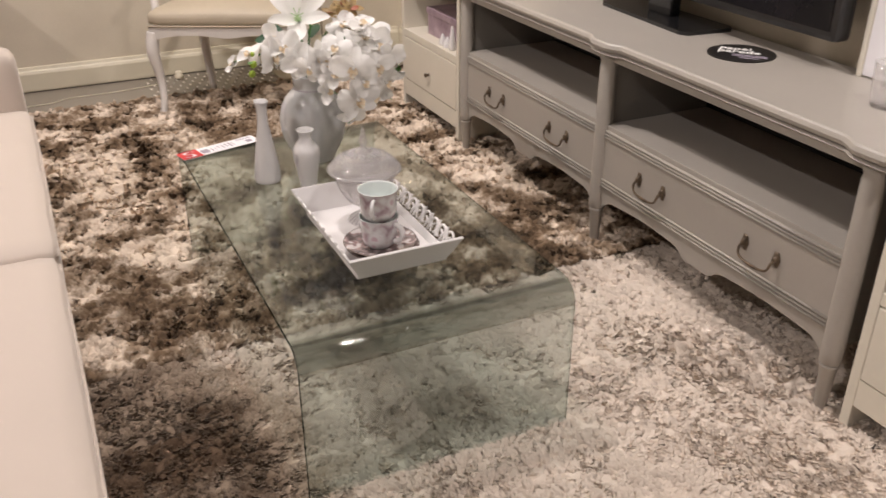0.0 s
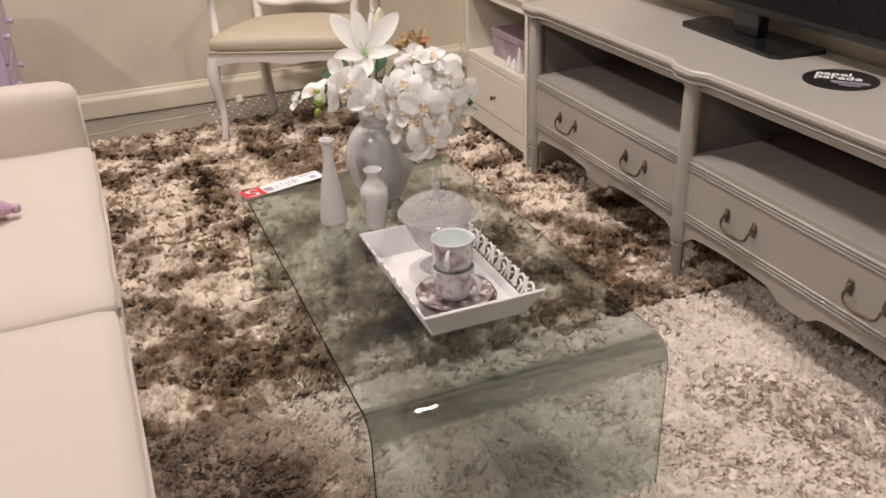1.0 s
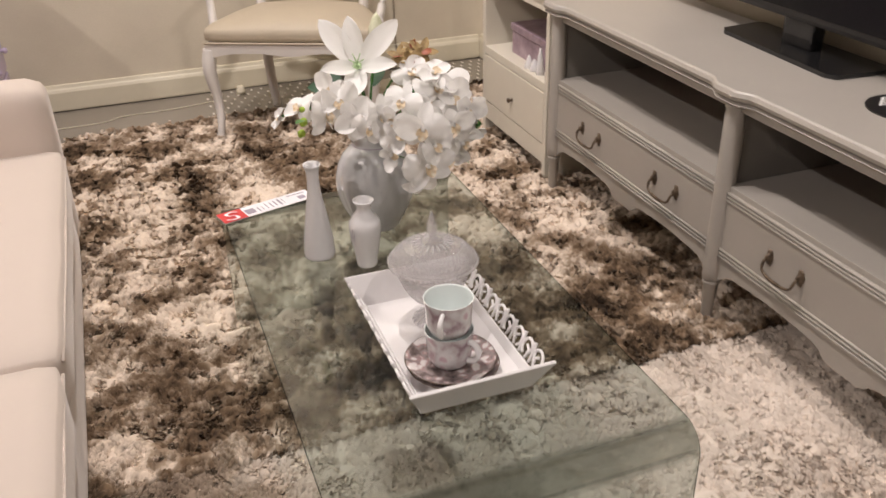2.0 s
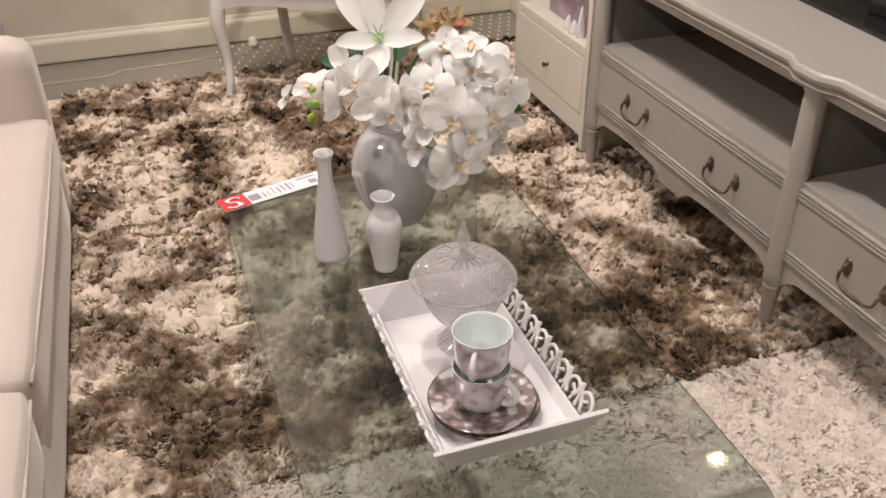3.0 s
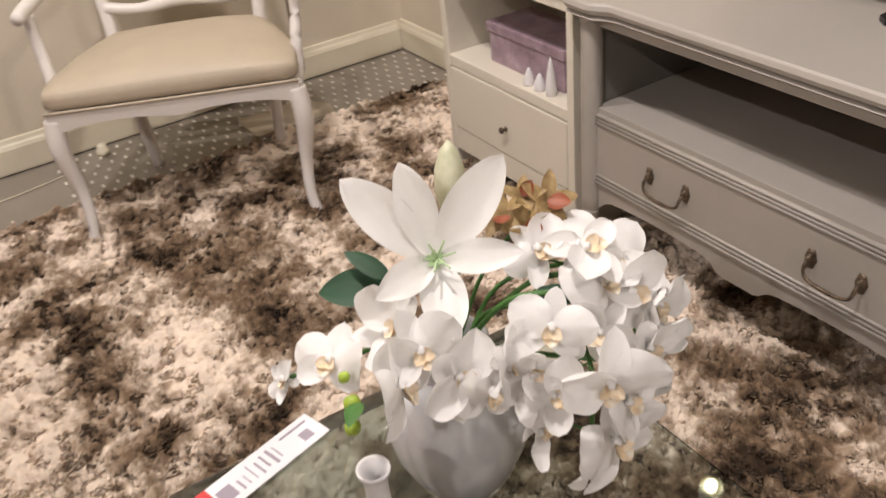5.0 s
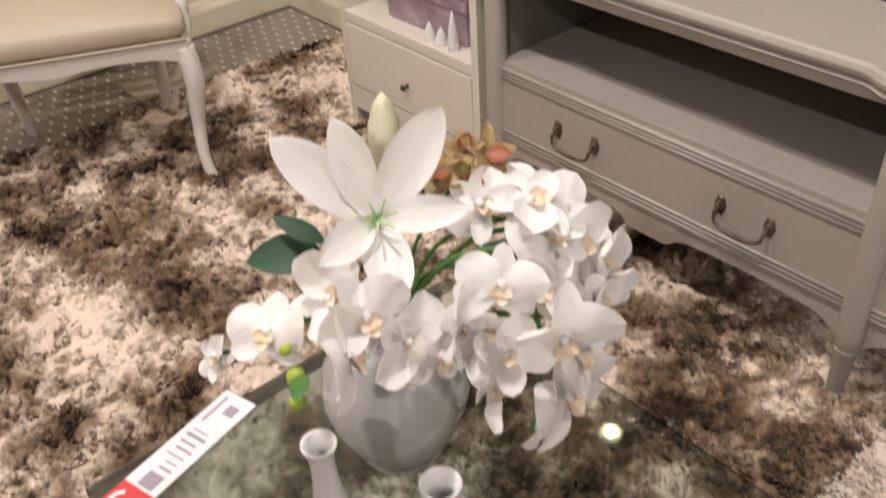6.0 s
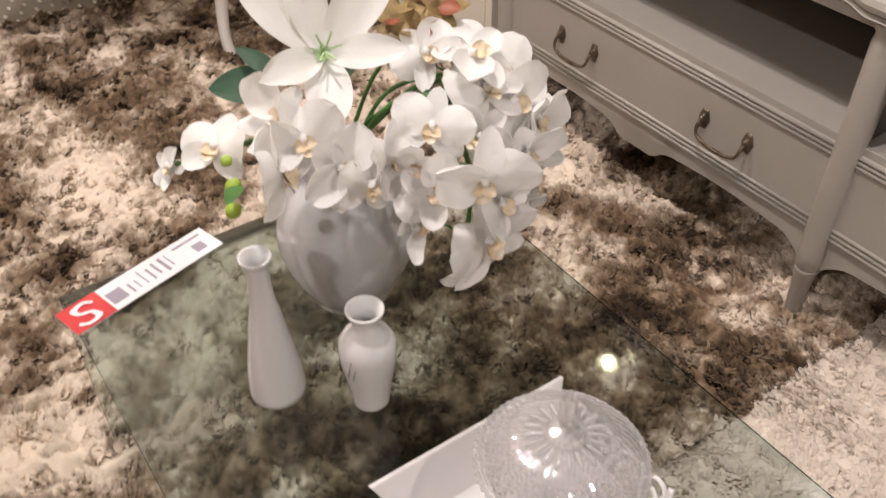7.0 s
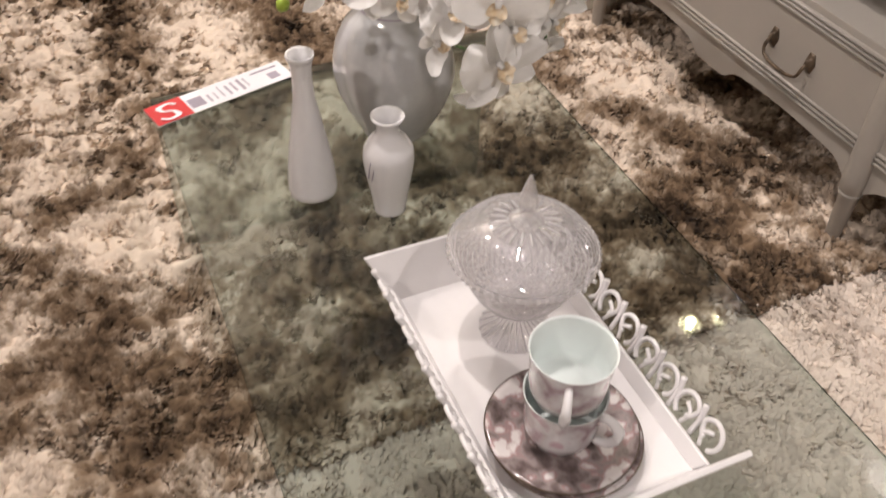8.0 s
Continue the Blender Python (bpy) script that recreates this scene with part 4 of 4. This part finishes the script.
def crystal_bowl():
    c = thing("crystal_bowl", (0.647, 1.779, TOP + 0.0075), "footed cut-crystal bonbon bowl with a pointed lid", "bowl")
    c.scale = (0.94, 0.94, 1.0)
    def cut(a, z):
        """Crossing diagonal cuts, as diamonds."""
        return 1 + 0.019 * math.cos(24 * a + 420 * z) * math.cos(24 * a - 420 * z)

    def fine_line(rows, k=5):
        return [(max(0.0, p.x), p.y) for p in spline([(r, z, 0) for r, z in rows], k)]
    part("foot", lathe([(0, 0.0), (0.044, 0.0), (0.046, 0.003), (0.043, 0.006), (0.026, 0.014), (0.015, 0.024), (0.014, 0.034), (0.020, 0.040), (0, 0.041)], 84, wave=lambda a, z: 1 + 0.02 * math.cos(20 * a) * (z > 0.001)), CRYSTALS, c, smooth=True)
    part("bowl", lathe(fine_line([(0.018, 0.041), (0.036, 0.050), (0.054, 0.070), (0.066, 0.092), (0.073, 0.112), (0.078, 0.1275)], 8) + [(0.075, 0.128), (0.069, 0.112), (0.062, 0.093), (0.050, 0.073), (0.034, 0.055), (0, 0.047)], 156, wave=cut), CRYSTAL, c)
    lid = part("lid", lathe([(0.079, 0.128), (0.0865, 0.1285), (0.0885, 0.1315), (0.0865, 0.1345)] + fine_line([(0.0845, 0.136), (0.081, 0.142), (0.072, 0.152), (0.057, 0.162), (0.040, 0.1675)], 9) + [(0.018, 0.171), (0.018, 0.167), (0.039, 0.1635), (0.055, 0.158), (0.069, 0.148), (0.078, 0.138), (0.079, 0.128)], 156, wave=cut), CRYSTAL, c, "domed lid with diamond cutting")
    def lattice(line, n, turn, lift, rad):
        """Crossing cut lines that wind up a turned form."""
        bm = bmesh.new()
        for s in (-1, 1):
            for i in range(n):
                pts = []
                for k, (r, z) in enumerate(line):
                    a = 2 * math.pi * i / n + s * turn * k / (len(line) - 1)
                    pts.append(((r + lift) * math.cos(a), (r + lift) * math.sin(a), z + lift * 0.5))
                tube(pts, rad, 4, bm, 1)
        return bm
    part("diamond_cutting", lattice(fine_line([(0.0845, 0.136), (0.081, 0.142), (0.072, 0.152), (0.057, 0.162)], 4), 44, 0.62, 0.0006, 0.00055), CRYSTALM, lid, "frosted diamond cutting", kind="stuff")
    part("rim_beading", lathe([(0.0868, 0.1275), (0.0900, 0.1295), (0.0905, 0.1325), (0.0880, 0.1355), (0.0862, 0.1345)], 120, wave=lambda a, z: 1 + 0.012 * math.cos(60 * a)), CRYSTALM, lid, "beaded crystal rim")
    part("diamond_cutting", lattice(fine_line([(0.040, 0.053), (0.054, 0.070), (0.066, 0.092), (0.073, 0.112)], 4), 40, 0.55, 0.0006, 0.0005), CRYSTALM, bpy.data.objects["bowl"], "frosted diamond cutting", kind="stuff")
    ribs = bmesh.new()
    for i in range(22):
        g = 2 * math.pi * i / 22
        tube([(r * math.cos(g), r * math.sin(g), z) for r, z in ((0.0445, 0.004), (0.040, 0.0085), (0.027, 0.0150), (0.0165, 0.024))], [0.0016, 0.0013, 0.001, 0.0008], 4, ribs, 2)
    part("foot_ribs", ribs, CRYSTALM, bpy.data.objects["foot"], "radiating ribs of the foot")
    for i in range(20):
        petals = bmesh.new()
        g = 2 * math.pi * i / 20
        tube([(0.022 * math.cos(g), 0.022 * math.sin(g), 0.172), (0.034 * math.cos(g), 0.034 * math.sin(g), 0.171), (0.043 * math.cos(g), 0.043 * math.sin(g), 0.1685)], [0.0016, 0.0024, 0.0012], 6, petals, 3)
        part("flute", petals, CRYSTALM, lid, smooth=True)
    part("finial", lathe([(0.018, 0.171), (0.021, 0.174), (0.017, 0.178), (0.008, 0.181), (0.0065, 0.185), (0.0105, 0.192), (0.0115, 0.198), (0.0095, 0.208), (0.0055, 0.222), (0.002, 0.232), (0, 0.233)], 10), FINIAL, lid, "pointed faceted finial")
    return c


crystal_bowl()


def saucer(z, dx=0.0, dy=0.0, label=""):
    s = thing("saucer", (0.618 + dx, 1.617 + dy, z), label, "saucer", group="cups and saucers")
    part("dish", lathe([(0, 0.002), (0.026, 0.002), (0.028, 0.0), (0.031, 0.002), (0.055, 0.008), (0.074, 0.0145), (0.0805, 0.0175), (0.0800, 0.0190), (0.073, 0.0168), (0.052, 0.0105), (0.030, 0.006), (0, 0.0055)], 56), PLATE, s, smooth=True)
    part("rim_line", lathe([(0.0800, 0.0176), (0.0815, 0.0183), (0.0800, 0.0192)], 56), BRASS, s, "thin dark rim", True)
    return s


def cup(z, turn, label):
    c = thing("teacup", (0.617, 1.619, z), label, "cup", rz=turn, group="cups and saucers")
    part("body", lathe([(0, 0.001), (0.025, 0.001), (0.026, 0.0), (0.027, 0.003), (0.0365, 0.010), (0.0395, 0.022), (0.0405, 0.045), (0.0425, 0.068), (0.0435, 0.0715)], 48), LUSTRE, c, smooth=True)
    part("glazed_inside", lathe([(0.0435, 0.0715), (0.0425, 0.0720), (0.0410, 0.068), (0.0388, 0.045), (0.0375, 0.022), (0.034, 0.012), (0.020, 0.007), (0, 0.006)], 48), CUPIN, c, "pale mint glazed inside", True)
    part("handle", tube([(0.038, 0, 0.058), (0.050, 0, 0.060), (0.061, 0, 0.052), (0.062, 0, 0.040), (0.054, 0, 0.026), (0.039, 0, 0.020)], [0.004, 0.0042, 0.0048, 0.0046, 0.004, 0.0042], 10, flat=1.3), PORCEL, c, "white ring handle", True)
    return c


saucer(TOP + 0.0075, 0.004, -0.004, "floral lustre saucer, lower of two stacked on the tray")
saucer(TOP + 0.0165, 0, 0, "floral lustre saucer carrying two stacked cups")
cup(TOP + 0.0225, -58, "floral lustre teacup, the lower of a stack")
cup(TOP + 0.0860, -124, "floral lustre teacup stacked on another cup")

# ---- flowers in the jar ----


def petal_mesh(length, width, curl, cup_, tip=0.8, base=0.15, rows=10, cols=7, ruffle=0.0, seed=0, blunt=0.7):
    """A thin curved petal from the origin along +y, its face up; curl bends it back, cup_ hollows it, blunt rounds its end."""
    bm = bmesh.new()
    grid = []
    for i in range(rows + 1):
        t = i / rows
        w = width / 2 * max(base * (1 - t) ** 2, math.sin(math.pi * min(1, t) ** tip) ** blunt, 0.02)
        row = []
        for j in range(cols):
            u = -1 + 2 * j / (cols - 1)
            z = -curl * length * t * t + cup_ * w * u * u + ruffle * width * math.sin(9 * t + 3 * u + seed) * u * u
            z += 0.02 * width * math.exp(-(u / 0.15) ** 2)
            row.append(bm.verts.new((w * u, length * t, z)))
        grid.append(row)
    for p, q in zip(grid, grid[1:]):
        for j in range(cols - 1):
            bm.faces.new((p[j], p[j + 1], q[j + 1], q[j]))
    return bm


def placed(bm, m):
    bmesh.ops.transform(bm, matrix=m, verts=bm.verts)
    return bm


def face(at, towards, spin):
    """The pose of a flower at a place, its face along a direction."""
    q = Vector(towards).to_track_quat("Z", "Y").to_matrix().to_4x4()
    return Matrix.Translation(at) @ q @ pose(0, 0, 0, 0, 0, spin)


def merged(*meshes):
    bm = bmesh.new()
    for b in meshes:
        me = bpy.data.meshes.new("tmp")
        b.to_mesh(me)
        b.free()
        bm.from_mesh(me)
        bpy.data.meshes.remove(me)
    return bm


def orchid(parent, at, towards, spin, size, g):
    """A moth orchid: three sepals behind, two broad petals, a yellow lip and its column."""
    f = part("flower", merged(*[placed(petal_mesh(size * g.uniform(0.52, 0.62), size * g.uniform(0.33, 0.42), g.uniform(-0.5, 0.4), g.uniform(-0.2, 0.7), 0.95, 0.25, 12, 7, ruffle=0.04, seed=a, blunt=0.50), pose(0, 0, -0.002, 0, 0, a)) for a in (0, 125, 235)]), PETAL, parent, "", True)
    f.matrix_local = Matrix.Translation(-Vector(JAR)) @ face(at, towards, spin)
    for a in (-72, 72):
        part("petal", placed(petal_mesh(size * g.uniform(0.58, 0.68), size * g.uniform(0.50, 0.62), g.uniform(-0.55, 0.5), g.choice((-0.6, 1)) * g.uniform(0.3, 0.8), 1.0, 0.16, 14, 9, ruffle=0.06, seed=a, blunt=0.46), pose(0, 0, 0.003, 6, 0, a + g.uniform(-8, 8))), PETAL, f, smooth=True)
    part("lip", merged(placed(petal_mesh(size * 0.24, size * 0.24, -0.25, 0.4, 0.8, 0.4), pose(0, 0, 0.004, 15, 0, 180)), placed(petal_mesh(size * 0.20, size * 0.17, -0.2, 0.5), pose(0, 0, 0.004, 28, 0, 120)), placed(petal_mesh(size * 0.20, size * 0.17, -0.2, 0.5), pose(0, 0, 0.004, 28, 0, 240))), YELLOW, f, "yellow orchid lip", True)
    part("column", tube([(0, 0, 0), (0, 0.004, size * 0.07), (0, 0, size * 0.12)], [0.0045, 0.005, 0.003], 8, k=3), PETAL, f, smooth=True)
    return f


JAR = (0.668, 2.228, TOP + 0.25)


def spray(label, stem, flowers, seed, buds=()):
    g = random.Random(seed)
    s = thing("orchid_spray", JAR, label, "flower", group="flowers in the jar")
    off = Matrix.Translation(-Vector(JAR))
    part("stem", placed(tube(stem, [0.0028] * len(stem), 6), off), STEM, s, "green stem", True)
    for at, to, spin, size in flowers:
        orchid(s, at, Vector(to).normalized() + Vector((g.uniform(-0.6, 0.6), g.uniform(-0.1, 0.45), g.uniform(-0.45, 0.4))), spin + g.uniform(-15, 15), size * g.uniform(0.82, 0.98), g)
        near = min(stem, key=lambda p: (Vector(p) - Vector(at)).length)
        d = Vector(to).normalized()
        part("flower_stalk", placed(tube([near, (Vector(near) + Vector(at)) / 2 - d * 0.012, Vector(at) - d * 0.003], 0.0014, 5, k=4), off), STEM, s)
    for at, r in buds:
        b = lathe([(0, -1.2 * r), (r * 0.6, -0.9 * r), (r, 0), (r * 0.75, 0.8 * r), (0, 1.25 * r)], 12)
        part("bud", placed(b, off @ Matrix.Translation(at) @ pose(0, 0, 0, 30, 20, 0)), GREENY, s, "bright green bud", True)
    return s


spray("white moth orchid spray drooping over the jar", [(0.66, 2.19, 0.60), (0.64, 2.18, 0.67), (0.58, 2.165, 0.69), (0.52, 2.185, 0.675), (0.47, 2.22, 0.655)], [
    ((0.505, 2.186, 0.679), (-0.15, -0.8, 0.6), 8, 0.085),
    ((0.536, 2.100, 0.688), (0.15, -0.9, 0.35), -15, 0.095),
    ((0.572, 2.112, 0.705), (-0.2, -0.85, 0.5), 12, 0.085),
    ((0.618, 2.070, 0.655), (0.1, -0.9, 0.2), -40, 0.080),
    ((0.598, 2.090, 0.675), (0.25, -0.9, 0.3), 30, 0.085),
    ((0.560, 2.150, 0.712), (-0.4, -0.6, 0.6), 100, 0.080),
    ((0.466, 2.225, 0.648), (-0.65, -0.5, 0.3), 70, 0.048),
], 1, [((0.497, 2.130, 0.668), 0.009), ((0.489, 2.120, 0.648), 0.0085), ((0.500, 2.145, 0.690), 0.006)])
spray("white moth orchid spray with many open flowers", [(0.66, 2.19, 0.60), (0.68, 2.16, 0.67), (0.725, 2.10, 0.69), (0.735, 2.055, 0.64), (0.715, 2.03, 0.57), (0.70, 2.025, 0.52)], [
    ((0.642, 2.072, 0.684), (-0.25, -0.9, 0.4), 20, 0.085),
    ((0.712, 2.000, 0.665), (0.1, -0.92, 0.35), -10, 0.095),
    ((0.672, 2.035, 0.645), (-0.3, -0.9, 0.2), 50, 0.085),
    ((0.716, 1.998, 0.582), (0.15, -0.95, 0.3), 5, 0.100),
    ((0.700, 2.010, 0.548), (-0.2, -0.95, 0.1), -30, 0.075),
    ((0.655, 2.04, 0.605), (-0.5, -0.8, 0.0), 70, 0.070),
    ((0.662, 2.055, 0.672), (-0.1, -0.9, 0.3), 120, 0.085),
    ((0.735, 2.000, 0.625), (0.3, -0.9, 0.2), 45, 0.080),
    ((0.690, 2.060, 0.705), (-0.2, -0.7, 0.6), 0, 0.080),
], 2)
spray("white moth orchid spray arching towards the cabinet", [(0.66, 2.19, 0.60), (0.71, 2.18, 0.68), (0.78, 2.14, 0.70), (0.83, 2.12, 0.67), (0.875, 2.09, 0.62)], [
    ((0.800, 2.100, 0.712), (0.15, -0.7, 0.65), 10, 0.095),
    ((0.765, 2.070, 0.715), (-0.2, -0.85, 0.5), -25, 0.085),
    ((0.845, 2.085, 0.645), (0.6, -0.65, 0.3), 20, 0.085),
    ((0.824, 2.055, 0.670), (0.2, -0.85, 0.4), -10, 0.085),
    ((0.785, 2.025, 0.655), (0.1, -0.9, 0.4), 15, 0.085),
    ((0.805, 2.030, 0.610), (0.3, -0.9, 0.1), 60, 0.075),
    ((0.834, 2.10, 0.685), (0.7, -0.4, 0.5), -40, 0.075),
    ((0.755, 2.020, 0.605), (0.0, -0.95, 0.2), 30, 0.080),
    ((0.838, 2.080, 0.610), (0.6, -0.7, 0.0), 0, 0.065),
    ((0.735, 2.135, 0.740), (-0.1, -0.6, 0.7), 25, 0.080),
    ((0.802, 2.065, 0.695), (0.2, -0.8, 0.5), 40, 0.085),
    ((0.742, 2.050, 0.680), (-0.2, -0.8, 0.5), -50, 0.080),
    ((0.772, 2.100, 0.742), (0.0, -0.6, 0.8), 60, 0.085),
    ((0.830, 2.060, 0.640), (0.4, -0.8, 0.3), 100, 0.080),
    ((0.775, 2.035, 0.575), (0.2, -0.9, 0.0), 20, 0.070),
], 3)


def lily():
    s = thing("lily", JAR, "large white lily with green throat and a pale bud", "flower", group="flowers in the jar")
    off = Matrix.Translation(-Vector(JAR))
    c = Vector((0.632, 2.176, 0.752))
    part("stem", placed(tube([(0.655, 2.20, 0.58), (0.650, 2.205, 0.67), c - Vector((0, -0.012, 0.018))], 0.004, 8), off), STEM, s, smooth=True)
    tips = [(0.575, 2.239, 0.837), (0.719, 2.175, 0.837), (0.600, 2.100, 0.722), (0.551, 2.135, 0.772), (0.686, 2.107, 0.774), (0.629, 2.219, 0.844)]
    wide = (0.050, 0.050, 0.048, 0.036, 0.036, 0.042)
    axis = Vector((-0.25, -0.72, 0.62)).normalized()
    for i, t in enumerate(tips):
        d = Vector(t) - c
        y = d.normalized()
        x = y.cross(axis).normalized()
        z = x.cross(y)
        m = Matrix((x, y, z)).transposed().to_4x4()
        part("petal", placed(petal_mesh(d.length * 1.06, wide[i], 0.16 if i in (2, 3, 4) else 0.02, 0.28, 1.12, 0.24, 16, 9, 0.05, i, 0.64), off @ Matrix.Translation(c) @ m @ pose(0, 0, 0, 5)), LILYP, s, smooth=True)
    for i in range(6):
        a = 2 * math.pi * i / 6
        side = axis.cross(Vector((0, 0, 1))).normalized()
        up = side.cross(axis)
        e = c + axis * 0.045 + (side * math.cos(a) + up * math.sin(a)) * 0.016
        part("stamen", placed(tube([c, c + axis * 0.02 + (e - c) * 0.15, e], [0.0016, 0.0014, 0.001], 6, k=4), off), STAMEN, s)
    throat = merged(*[placed(petal_mesh(0.016, 0.007, 0.1, 0.1), off @ face(c + axis * 0.002, axis, 60 * i) @ pose(0, 0, 0.001, 55)) for i in range(6)])
    part("throat", throat, STAMEN, s, "pale green throat", True)
    b = lathe([(0.004, 0), (0.012, 0.010), (0.0165, 0.032), (0.0155, 0.055), (0.009, 0.076), (0, 0.088)], 18, wave=lambda a, z: 1 + 0.10 * math.cos(3 * a))
    part("bud", placed(b, off @ Matrix.Translation((0.682, 2.215, 0.765)) @ pose(0, 0, 0, -6, 6, 0)), PALEBUD, s, "pale green closed bud", True)
    part("bud_stem", placed(tube([(0.655, 2.20, 0.62), (0.668, 2.21, 0.70), (0.682, 2.215, 0.768)], 0.003, 6), off), STEM, s)
    for at, to, ln, w in (((0.608, 2.25, 0.690), (-0.80, 0.40, 0.10), 0.075, 0.045), ((0.61, 2.24, 0.705), (-0.5, 0.7, 0.5), 0.06, 0.022), ((0.67, 2.20, 0.70), (0.4, 0.7, 0.3), 0.09, 0.03), ((0.70, 2.12, 0.70), (0.5, -0.5, 0.2), 0.07, 0.025)):
        y = Vector(to).normalized()
        x = y.cross(Vector((-0.3, -0.5, 0.8))).normalized()
        m = Matrix((x, y, x.cross(y))).transposed().to_4x4()
        part("leaf", placed(petal_mesh(ln, w, 0.2, 0.12, 0.85, 0.2), off @ Matrix.Translation(at) @ m), LEAFG, s, "dark green leaf", True)
    return s


lily()

och = thing("cymbidium_spray", JAR, "small ochre and rust cymbidium orchids behind the white flowers", "flower", group="flowers in the jar")
off_ = Matrix.Translation(-Vector(JAR))
part("stem", placed(tube([(0.66, 2.20, 0.60), (0.70, 2.19, 0.70), (0.755, 2.165, 0.77)], 0.0025, 6), off_), STEM, och)
for at, to, spin, s_ in (((0.762, 2.150, 0.742), (-0.2, -0.8, 0.6), 0, 0.060), ((0.770, 2.165, 0.772), (0.0, -0.7, 0.7), 40, 0.060), ((0.740, 2.165, 0.752), (-0.4, -0.7, 0.5), 80, 0.055), ((0.726, 2.185, 0.762), (-0.4, -0.4, 0.8), 10, 0.052), ((0.750, 2.180, 0.778), (-0.2, -0.4, 0.9), 130, 0.045)):
    f = part("flower", merged(*[placed(petal_mesh(s_ * 0.6, s_ * 0.3, 0.1, 0.2, 0.85, 0.3), pose(0, 0, 0, 18, 0, a)) for a in (0, 72, 144, 216, 288)]), OCHRE, och, smooth=True)
    f.matrix_local = off_ @ face(at, to, spin)
    part("lip", merged(placed(petal_mesh(s_ * 0.42, s_ * 0.36, -0.35, 0.3), pose(0, 0, 0.003, 25, 0, 180))), RUST, f, "rust red lip", True)
extra = thing("greenery", JAR, "loose green stalks among the flowers", "foliage", group="flowers in the jar")
for pts in (((0.66, 2.18, 0.62), (0.69, 2.13, 0.70), (0.74, 2.08, 0.715)), ((0.67, 2.19, 0.62), (0.71, 2.14, 0.69), (0.72, 2.08, 0.68)), ((0.66, 2.19, 0.62), (0.72, 2.13, 0.71), (0.78, 2.11, 0.70)), ((0.67, 2.18, 0.61), (0.76, 2.07, 0.62), (0.82, 2.05, 0.575))):
    part("stalk", placed(tube(pts, 0.0032, 6), off_), STEM, extra, smooth=True)
for at, to in (((0.80, 2.06, 0.58), (0.6, -0.6, -0.3)), ((0.50, 2.12, 0.675), (-0.5, -0.6, 0.3))):
    y = Vector(to).normalized()
    x = y.cross(Vector((0, 0, 1))).normalized()
    part("leaf", placed(petal_mesh(0.04, 0.018, 0.2, 0.15), off_ @ Matrix.Translation(at) @ Matrix((x, y, x.cross(y))).transposed().to_4x4()), STEM, extra, smooth=True)
